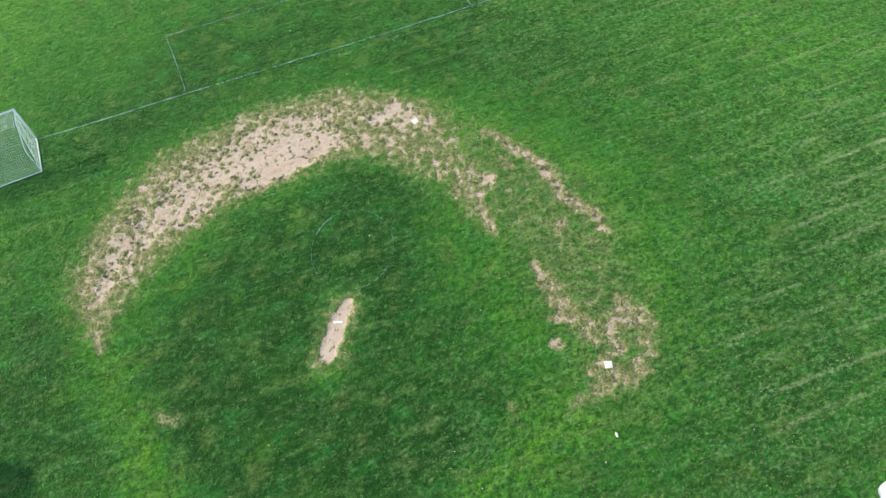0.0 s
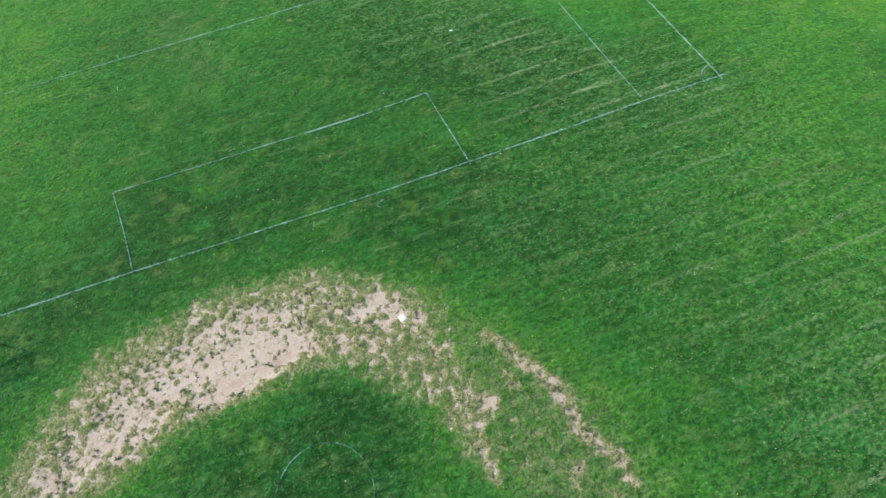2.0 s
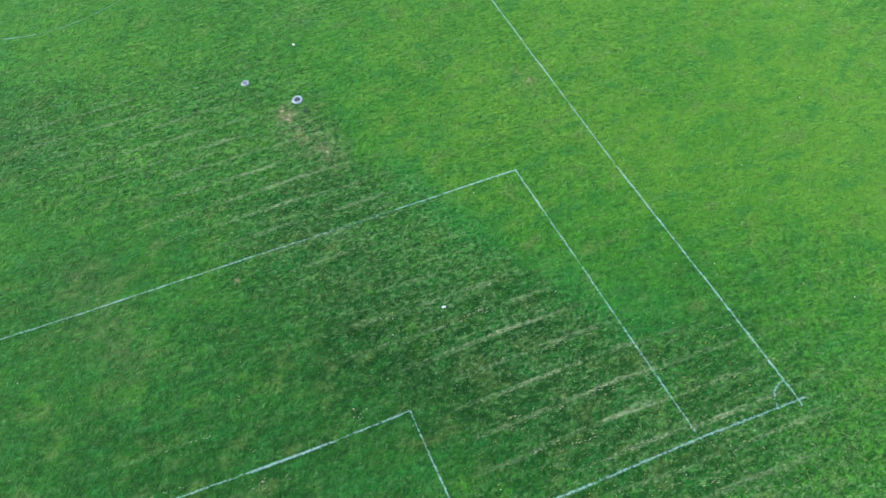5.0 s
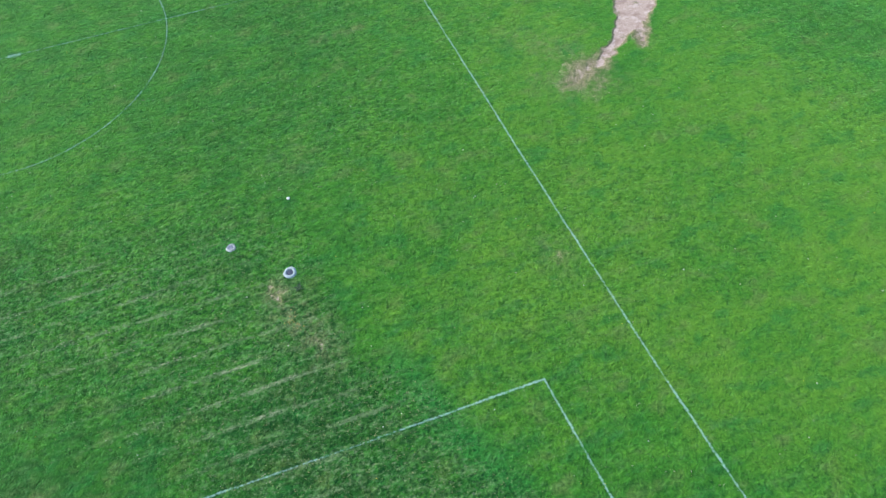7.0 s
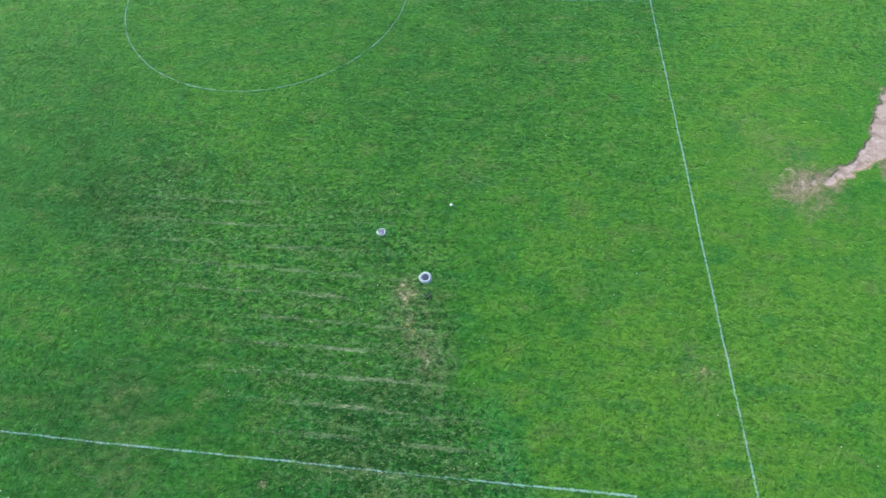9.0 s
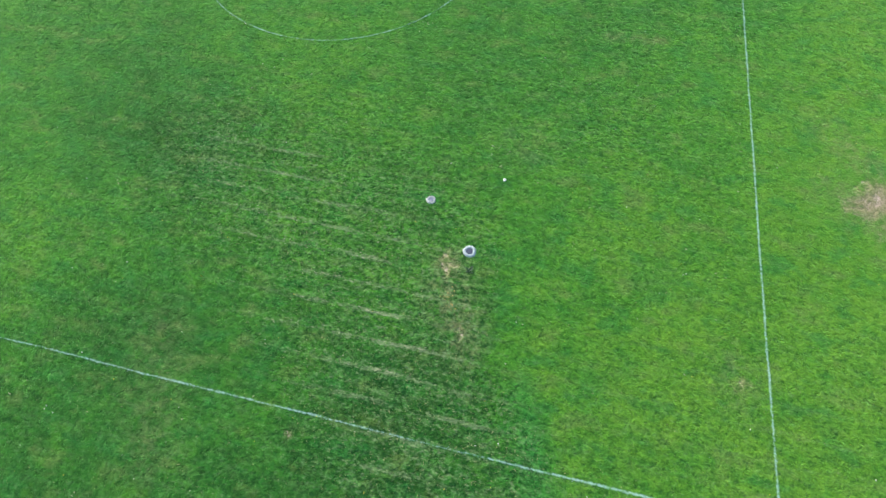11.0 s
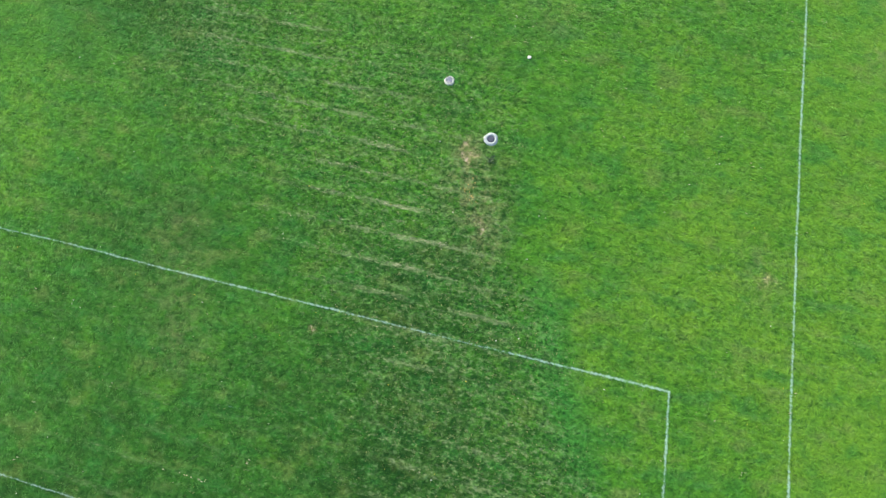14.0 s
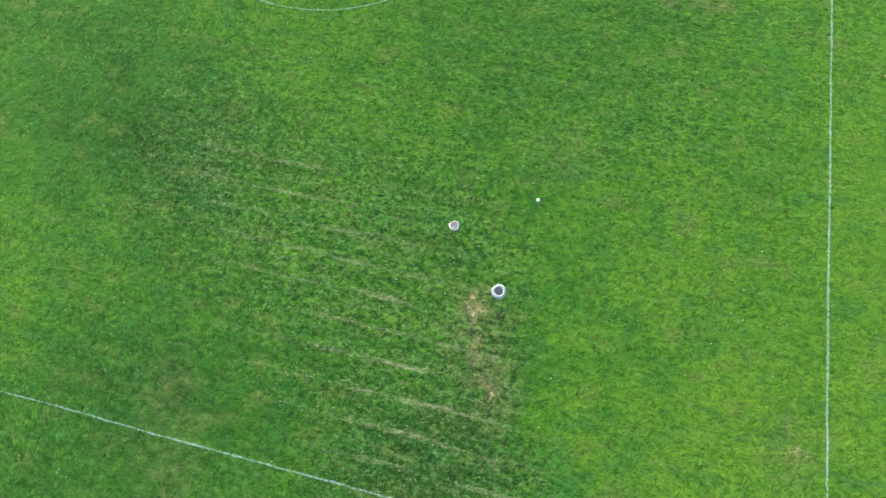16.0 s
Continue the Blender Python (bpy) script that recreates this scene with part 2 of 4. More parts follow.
def thatch(x, y):
    """How coarse and tufted the sward is, 0 to 1."""
    d = 0.20 + 0.18 * fbm(x, y, 9.0) + 0.14 * smooth(30, 20, y)
    add = lambda s, soft, *k: s * chain(x, y, soft, *k)
    d = d + rough_side(x, y) * add(0.60, 3.5, (-26, 57, 3.5), (-15, 57, 5.5), (-8, 52, 5), (0, 46, 4), (9, 41, 4), (14, 40, 3))
    d = d + add(0.36, 3.0, (3, 33, 4), (10, 31, 6), (21, 27, 9)) + add(0.34, 3.0, (12, 9, 4), (18, 20, 5)) + add(0.2, 3.0, (0, 7, 3), (4, 9, 2))
    d = d - add(0.16, 3.0, (26, 50, 6), (17, 59, 8), (8, 74, 8)) + add(0.16, 3.0, (-20, 66, 3), (-8, 70, 3)) + 0.25 * add(1.0, 0.9, (-11.0, 58.1, 0.5), (-9.7, 56.3, 0.8), (-8.2, 55.6, 0.6))
    return np.clip(0.85 * np.tanh(d / 0.85) + 0.22 * skinned_infield(x, y), 0, 1)


def swath(x, y):
    """How much straw the mower left in its rows, 0 to 1."""
    add = lambda s, *k: s * chain(x, y, 2.5, *k)
    d = 0.10 + 0.08 * fbm(x, y, 6.0) + rough_side(x, y) * (add(0.55, (-3.5, 44.0, 1.5), (1.0, 45.0, 2.5), (3, 41.5, 3.5), (11, 41, 3)) + add(0.48, (-23, 57, 3), (-14, 54, 4), (-8, 52, 3)))
    d = d + add(0.38, (10, 36, 2), (15, 32, 3), (21, 28, 6)) + add(0.38, (19, 22, 4), (15, 11, 4)) + add(0.2, (8, 30, 3), (12, 24, 3)) + add(0.22, (-12, 31, 2), (4, 32, 2)) + add(0.18, (-17, 38, 2), (-8, 36, 2))
    return np.clip(d * (1 - 0.8 * skinned_infield(x, y, 2.5)), 0, 1)


def lush(x, y):
    """Emerald, close-knit patches."""
    wob = 0.8 * fbm(x, y, 1.6)
    w = np.maximum(chain(x + wob, y - wob, 0.9, (-4.8, 54.8, 0.4), (-2.2, 51.6, 0.8), (-0.4, 50.0, 0.7), (1.2, 48.9, 0.3)), 0.7 * chain(x + wob, y - wob, 1.2, (3.6, 47.6, 0.6), (6.6, 45.2, 0.8), (9.0, 45.6, 0.4)))
    w = np.maximum(w, 0.8 * chain(x + wob, y - wob, 1.3, (13.2, 21.2, 0.8), (15.6, 20.4, 1.0)))
    w = np.maximum(w, 0.6 * chain(x + wob, y - wob, 1.2, (6.5, 33.2, 0.7), (9.5, 34.0, 0.5)))
    w = np.maximum(w, 0.8 * chain(x + wob, y - wob, 0.6, (-5.6, 33.9, 0.3), (-4.4, 33.9, 0.4)))
    for cx, cy in ((-10.54, 59.26), (-13.95, 60.74)):
        w = np.maximum(w, 0.85 * blob(x, y, cx - 0.05, cy, cx + 0.1, cy + 0.05, 0.34, 0.34, 0.3))
    return np.maximum(w, 0.6 * chain(x + wob, y - wob, 1.2, (-6.4, 37.6, 0.5), (-5.2, 37.2, 0.5)))


def tired(x, y):
    """Thin, brownish sward: towards first base, beside the footpath, under the cover."""
    wob = 0.9 * fbm(x, y, 2.0)
    w = 0.6 * skinned_infield(x, y, 1.8) * smooth(-2.5, 1.5, x)
    w = np.maximum(w, 0.7 * chain(x + wob, y - wob, 1.5, (2.4, 73.0, 0.6), (4.8, 72.0, 0.9), (7.2, 72.6, 0.4)))
    w = np.maximum(w, 0.9 * chain(x + wob, y - wob, 1.0, (-11.0, 58.0, 0.9), (-9.7, 56.3, 1.3), (-8.0, 55.2, 1.0)))
    w = np.maximum(w, 0.9 * chain(x, y, 0.5, (-11.8, 76.5, 0.15), (-10.2, 77.2, 0.25), (-8.7, 77.8, 0.15)))
    w = np.maximum(w, 0.65 * chain(x + wob, y - wob, 1.6, (1.6, 76.4, 0.8), (4.4, 75.0, 1.0)))
    w = np.maximum(w, 0.6 * chain(x + wob, y - wob, 1.2, (2.6, 60.6, 0.5), (3.6, 59.8, 0.7)))
    w = np.maximum(w, 0.5 * chain(x + wob, y - wob, 1.6, (-12.6, 66.6, 0.6), (-10.8, 66.2, 0.6)))
    return np.maximum(w, 0.5 * chain(x + wob, y - wob, 1.8, (-20.5, 47.5, 0.8), (-17.0, 43.5, 1.0)))


def lie(x, y):
    """The ground's height: all but level, the worn soil a little sunken, the pitcher's mound a little raised."""
    h = 0.05 * fbm(x, y, 12.0, 2)
    h = h + 0.10 * np.exp(-((x - -7.30) ** 2 + (y - 13.90) ** 2) / 3.2)
    return h - (0.05 - 0.035 * smooth(60, 68, y)) * smooth(0.35, 0.8, bare_soil(x, y))


def height(x, y):
    return float(lie(np.array([float(x)]), np.array([float(y)]))[0])


# ---- painted lines on the grass: polylines of (x, y), width, wear ----
CORNER = (13.86, 41.05)
ARC = [(CORNER[0] + 1.0 * math.cos(a), CORNER[1] + 0.95 * math.sin(a)) for a in np.linspace(radians(116), radians(200), 9)]
CIRCLE = [(-31.67 + 10.05 * math.cos(a), 75.41 + 10.05 * math.sin(a)) for a in np.linspace(0, 2 * math.pi, 97)]
RING = [(-6.95 + 2.15 * math.cos(a), 18.05 + 2.35 * math.sin(a)) for a in np.linspace(0, 2 * math.pi, 41)]
LINES = [
    ("goal_line", [(14.2, 41.15, 0.35), (9.29, 39.35, 0.34), (4.4, 37.42, 0.34), (-0.63, 35.47, 0.4), (-5.5, 33.62, 0.45), (-9.15, 32.33, 0.44), (-14.0, 30.58, 0.46), (-18.1, 29.13, 0.4), (-22.3, 27.58, 0.38), (-26.6, 26.06, 0.36), (-46, 19.0)], 0.12, 0.46, "white painted goal line on the grass"),
    ("touch_line", [(14.0, 40.75), (13.68, 41.49), (7.29, 54.43), (1.17, 67.47), (-6.29, 83.73), (-11.5, 95.0)], 0.115, 0.32, "white painted touchline on the grass"),
    ("penalty_area_line", [(9.25, 39.6), (7.73, 42.59), (2.14, 53.74, 0.26), (-0.3, 52.83, 0.3), (-3.3, 51.68, 0.46), (-7.35, 50.15, 0.57), (-12.2, 48.36, 0.42), (-16.5, 46.75, 0.4), (-20.0, 45.42, 0.4), (-24.0, 44.0, 0.42), (-27.8, 42.52, 0.6), (-40.0, 37.9)], 0.115, 0.44, "white painted penalty area line on the grass"),
    ("goal_area_line", [(-0.55, 35.3), (-0.63, 35.47), (-3.09, 40.59, 0.4), (-6.7, 39.12, 0.42), (-7.2, 38.92, 0.12), (-9.6, 38.05, 0.16), (-10.1, 37.87, 0.42), (-16.8, 35.45, 0.50), (-20.51, 34.15, 0.46), (-19.2, 31.5, 0.58), (-18.1, 29.1, 0.42)], 0.11, 0.50, "white painted goal area line, worn in places"),
    ("halfway_line", [(-6.9, 84.6), (-18.06, 80.46), (-31.9, 75.75), (-44.9, 71.5), (-58, 67.2)], 0.11, 0.52, "faded white halfway line on the grass"),
    ("centre_circle", CIRCLE, 0.12, 0.47, "white painted centre circle on the grass"),
    ("corner_arc", ARC, 0.11, 0.35, "small white painted corner arc"),
    ("practice_circle", RING, 0.10, 0.66, "faded white painted ring in the infield grass"),
    ("paint_mark", [(-5.25, 33.18), (-5.41, 33.05), (-5.57, 32.79), (-5.39, 32.66)], 0.13, 0.64, "small hooked paint mark behind the goal line"),
    ("paint_mark", [(-8.88, 32.22), (-8.88, 31.70), (-8.88, 31.20)], 0.14, 0.72, "short faded paint mark behind the goal line"),
    ("paint_mark", [(-8.71, 31.70), (-8.91, 31.67)], 0.13, 0.85, "short faded paint mark behind the goal line"),
    ("paint_mark", [(-12.30, 31.17), (-12.43, 30.89)], 0.13, 0.95, "faint paint mark behind the goal line"),
    ("paint_mark", [(-32.3, 75.62), (-31.5, 75.9)], 0.4, 0.45, "white painted centre spot"),
    ("paint_mark", [(-13.14, 42.47), (-12.57, 42.71)], 0.12, 0.9, "faint stray paint mark on the grass"),
    ("paint_mark", [(-12.95, 15.79), (-11.69, 16.20)], 0.08, 0.8, "pale scratch in the infield grass"),
    ("paint_mark", [(-11.69, 16.20), (-9.01, 17.20)], 0.08, 0.95, "faint pale scratch in the infield grass"),
    ("paint_mark", [(-7.64, 15.76), (-6.83, 15.68)], 0.12, 0.8, "faint paint mark at the mound's edge"),
]


def knots_of(pts, worn):
    """Places and wear along a painted line, a step of some 0.22 m apart."""
    k = np.array([(p[0], p[1], p[2] if len(p) > 2 else worn) for p in pts])
    run = np.concatenate([[0], np.cumsum(np.hypot(np.diff(k[:, 0]), np.diff(k[:, 1])))])
    at = np.unique(np.concatenate([np.linspace(0, run[-1], max(3, int(run[-1] / 0.22))), run]))
    return np.stack([np.interp(at, run, k[:, i]) for i in range(3)], 1)


def line_distance(x, y):
    """Distance from the edge of the nearest painted line, and that line's wear."""
    best, wear = np.full(x.shape, 9.0), np.zeros(x.shape)
    for _, pts, width, worn, _ in LINES:
        for a, b in zip(pts, pts[1:]):
            (ax, ay), (bx, by) = a[:2], b[:2]
            dx, dy = bx - ax, by - ay
            near = np.nonzero((x > min(ax, bx) - 1) & (x < max(ax, bx) + 1) & (y > min(ay, by) - 1) & (y < max(ay, by) + 1))[0]
            px, py = x[near] - ax, y[near] - ay
            s = np.clip((px * dx + py * dy) / (dx * dx + dy * dy), 0, 1)
            d = np.hypot(px - s * dx, py - s * dy) - width / 2
            wa, wb = (a[2] if len(a) > 2 else worn), (b[2] if len(b) > 2 else worn)
            closer = d < best[near]
            best[near[closer]], wear[near[closer]] = d[closer], (wa + (wb - wa) * s)[closer]
    return best, wear


# ---- materials ----
class Nodes:
    """A small hand for wiring a material."""

    def __init__(self, name):
        self.mat = bpy.data.materials.new(name)
        self.mat.use_nodes = True
        self.tree = self.mat.node_tree
        self.bsdf = self.tree.nodes["Principled BSDF"]

    def put(self, socket, value):
        if hasattr(value, "is_output"):
            self.tree.links.new(value, socket)
        elif isinstance(value, (tuple, list)) and len(value) == 3 and socket.type == "RGBA":
            socket.default_value = (*value, 1)
        else:
            socket.default_value = value

    def add(self, kind, **inputs):
        node = self.tree.nodes.new(kind)
        for key, value in inputs.items():
            self.put(node.inputs[key.replace("_", " ")], value)
        return node

    def math(self, op, a, b=0.0, c=0.0, clamp=False):
        node = self.tree.nodes.new("ShaderNodeMath")
        node.operation, node.use_clamp = op, clamp
        for socket, value in zip(node.inputs, (a, b, c)):
            self.put(socket, value)
        return node.outputs[0]

    def mix(self, fac, a, b):
        node = self.tree.nodes.new("ShaderNodeMix")
        node.data_type = "RGBA"
        for socket, value in ((node.inputs[0], fac), (node.inputs[6], a), (node.inputs[7], b)):
            self.put(socket, value)
        return node.outputs[2]

    def attr(self, name):
        node = self.tree.nodes.new("ShaderNodeAttribute")
        node.attribute_name = name
        return node.outputs["Fac"]

    def place(self, turn=0.0, scale=(1, 1, 1)):
        geo = self.tree.nodes.new("ShaderNodeNewGeometry")
        m = self.tree.nodes.new("ShaderNodeMapping")
        m.vector_type = "TEXTURE"
        self.put(m.inputs["Vector"], geo.outputs["Position"])
        m.inputs["Rotation"].default_value = (0, 0, turn)
        m.inputs["Scale"].default_value = scale
        return m.outputs[0]

    def noise(self, where, scale, detail=3.0, rough=0.55):
        n = self.add("ShaderNodeTexNoise", Vector=where, Scale=scale, Detail=detail, Roughness=rough)
        return n.outputs["Fac"]

    def ramp(self, v, lo, hi, to_lo=0.0, to_hi=1.0, kind="SMOOTHSTEP"):
        n = self.tree.nodes.new("ShaderNodeMapRange")
        n.interpolation_type = kind
        for socket, value in zip(n.inputs, (v, lo, hi, to_lo, to_hi)):
            self.put(socket, value)
        return n.outputs[0]

    def bump(self, height_value, distance, strength=0.6):
        b = self.add("ShaderNodeBump", Height=height_value, Distance=distance, Strength=strength)
        self.put(self.bsdf.inputs["Normal"], b.outputs[0])

    def finish(self, color, rough=0.8, spec=0.3):
        self.put(self.bsdf.inputs["Base Color"], color)
        self.put(self.bsdf.inputs["Roughness"], rough)
        self.put(self.bsdf.inputs["Specular IOR Level"], spec)
        return self.mat


def sward_color(n):
    """The grass's colour at a place, with the light and shade among its tufts painted in, and the height of its leafy
    relief.
    """
    flat, turf = n.place(), n.place(FIELD, (1.2, 0.88, 1))
    thatch_here = n.attr("thatch")
    coarse = n.math("MULTIPLY_ADD", thatch_here, 1.25, 0.33)
    off = lambda value: n.math("SUBTRACT", value, 0.5)
    patch, mottle = n.noise(flat, 0.55, 4), n.noise(flat, 1.5, 4, 0.62)
    clump, tuft, blade = n.noise(turf, 2.7, 3, 0.6), n.noise(turf, 4.9, 3, 0.65), n.noise(flat, 15.0, 3, 0.7)
    leaf = n.noise(flat, 8.6, 2, 0.6)
    row = n.noise(n.place(FIELD, (3.2, 0.55, 1)), 1.0, 3, 0.6)
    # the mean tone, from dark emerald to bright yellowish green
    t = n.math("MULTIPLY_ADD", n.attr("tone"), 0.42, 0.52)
    for value, weight in ((row, n.math("MULTIPLY", coarse, 0.35)), (patch, 0.55), (clump, 0.35), (mottle, 0.35)):
        t = n.math("MULTIPLY_ADD", off(value), weight, t)
    t = n.math("ADD", t, 0.0, clamp=True)
    cr = n.tree.nodes.new("ShaderNodeValToRGB")
    n.put(cr.inputs[0], t)
    e = cr.color_ramp.elements
    e[0].position, e[0].color = 0.05, (0.008, 0.051, 0.0095, 1)
    e[1].position, e[1].color = 0.95, (0.106, 0.248, 0.026, 1)
    for p, c in ((0.36, (0.023, 0.120, 0.0175, 1)), (0.62, (0.048, 0.188, 0.020, 1)), (0.80, (0.081, 0.224, 0.023, 1))):
        k = e.new(p)
        k.color = c
    col = cr.outputs[0]
    # patches of other grasses: olive, emerald, lime
    kind = n.noise(n.place(FIELD, (1.3, 0.9, 1)), 0.75, 4, 0.56)
    col = n.mix(n.ramp(kind, 0.53, 0.70, 0, 0.58), col, (0.124, 0.190, 0.052))
    col = n.mix(n.ramp(kind, 0.48, 0.33, 0, 0.60), col, (0.022, 0.150, 0.030))
    col = n.mix(n.ramp(n.noise(flat, 0.42, 4, 0.6), 0.58, 0.72, 0, 0.45), col, (0.078, 0.230, 0.018))
    col = n.mix(n.ramp(n.noise(flat, 0.31, 4, 0.6), 0.44, 0.32, 0, 0.38), col, (0.032, 0.165, 0.030))
    col = n.mix(n.math("MULTIPLY", n.attr("lush"), 0.75), col, (0.026, 0.186, 0.036))
    thin = n.math("MULTIPLY", n.attr("tired"), n.ramp(n.noise(flat, 1.9, 4, 0.65), 0.36, 0.58, 0.0, 0.80))
    col = n.mix(thin, col, n.mix(n.ramp(mottle, 0.4, 0.6), (0.108, 0.158, 0.058), (0.205, 0.188, 0.105)))
    # soft greyish haze and tufts: pale grey-green ones and deep ones, more of both where straw lies
    sort = n.noise(turf, 3.9, 4, 0.64)
    haze = n.noise(n.place(FIELD, (1.5, 0.9, 1)), 1.5, 4, 0.6)
    col = n.mix(n.math("MULTIPLY", n.ramp(haze, 0.46, 0.66), n.math("MULTIPLY_ADD", thatch_here, 0.70, 0.08), clamp=True), col, (0.086, 0.190, 0.054))
    col = n.mix(n.math("MULTIPLY", n.ramp(sort, 0.52, 0.68), n.math("MULTIPLY_ADD", thatch_here, 0.85, 0.14), clamp=True), col, (0.119, 0.222, 0.090))
    col = n.mix(n.math("MULTIPLY", n.ramp(sort, 0.47, 0.33), n.math("MULTIPLY_ADD", thatch_here, 1.1, 0.09), clamp=True), col, (0.011, 0.068, 0.019))
    # relief shading put into the colour: tuft tops brightened, gaps darkened
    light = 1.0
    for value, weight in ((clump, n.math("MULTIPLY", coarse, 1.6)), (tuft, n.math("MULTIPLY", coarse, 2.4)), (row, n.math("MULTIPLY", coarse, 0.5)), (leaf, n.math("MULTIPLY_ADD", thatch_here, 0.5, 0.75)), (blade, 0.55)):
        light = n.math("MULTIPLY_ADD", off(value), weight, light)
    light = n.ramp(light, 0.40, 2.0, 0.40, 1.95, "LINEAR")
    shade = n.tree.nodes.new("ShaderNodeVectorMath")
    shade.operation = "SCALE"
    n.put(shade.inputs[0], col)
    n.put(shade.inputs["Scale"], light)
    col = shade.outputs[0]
    # painted into the colour too: sunlit tips pale and greyish, shaded depths a cool green
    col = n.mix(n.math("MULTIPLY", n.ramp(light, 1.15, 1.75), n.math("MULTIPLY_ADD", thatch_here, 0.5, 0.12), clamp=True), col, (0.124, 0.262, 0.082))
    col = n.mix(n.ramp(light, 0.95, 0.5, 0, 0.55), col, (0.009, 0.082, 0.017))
    # dry tips in short tufts; straw left by the mower in broken rows some 1.3 m apart
    across = n.add("ShaderNodeSeparateXYZ", Vector=n.place(FIELD)).outputs["Y"]
    drift = n.noise(n.place(FIELD, (12.0, 5.0, 1)), 1.0, 2)
    phase = n.math("MULTIPLY_ADD", across, 2 * math.pi / 1.38, -2 * math.pi * 43.9 / 1.38)
    lane = n.ramp(n.math("COSINE", n.math("MULTIPLY_ADD", off(drift), 4.0, phase)), 0.74, 0.99)
    spell = n.noise(n.place(FIELD, (4.2, 1.0, 1)), 1.0, 4, 0.62)
    rows_here = n.math("MULTIPLY", n.math("MULTIPLY", lane, n.attr("swath")), n.ramp(spell, 0.38, 0.60, 0.20, 1.25))
    dry = n.noise(n.place(FIELD, (0.26, 0.17, 1)), 1.0, 4, 0.66)
    dry = n.math("MULTIPLY_ADD", thatch_here, 0.26, n.math("MULTIPLY_ADD", off(row), 0.35, dry))
    dry = n.math("MULTIPLY_ADD", rows_here, 0.20, dry)
    col = n.mix(n.ramp(dry, 0.68, 0.88, 0, 0.76), col, (0.205, 0.285, 0.138))
    streak = n.noise(n.place(FIELD, (0.26, 0.060, 1)), 1.0, 3, 0.65)
    trail = n.math("MULTIPLY", rows_here, n.ramp(n.math("MULTIPLY_ADD", off(n.noise(n.place(FIELD, (0.9, 0.3, 1)), 1.0, 3, 0.6)), 0.9, streak), 0.42, 0.66, 0.0, 1.15), clamp=True)
    col = n.mix(trail, col, (0.165, 0.245, 0.118))
    straw = n.math("MULTIPLY_ADD", rows_here, 0.34, n.math("MULTIPLY_ADD", n.attr("swath"), 0.04, n.math("MULTIPLY_ADD", off(spell), 0.35, streak)))
    col = n.mix(n.ramp(straw, 0.80, 0.94, 0, 0.74), col, (0.42, 0.425, 0.28))
    leafy = n.math("MULTIPLY_ADD", tuft, 0.5, n.math("MULTIPLY_ADD", clump, 0.35, n.math("MULTIPLY_ADD", leaf, 0.45, n.math("MULTIPLY", blade, 0.15))))
    leafy = n.math("MULTIPLY", leafy, n.math("MULTIPLY_ADD", thatch_here, 1.0, 0.58))
    return col, leafy


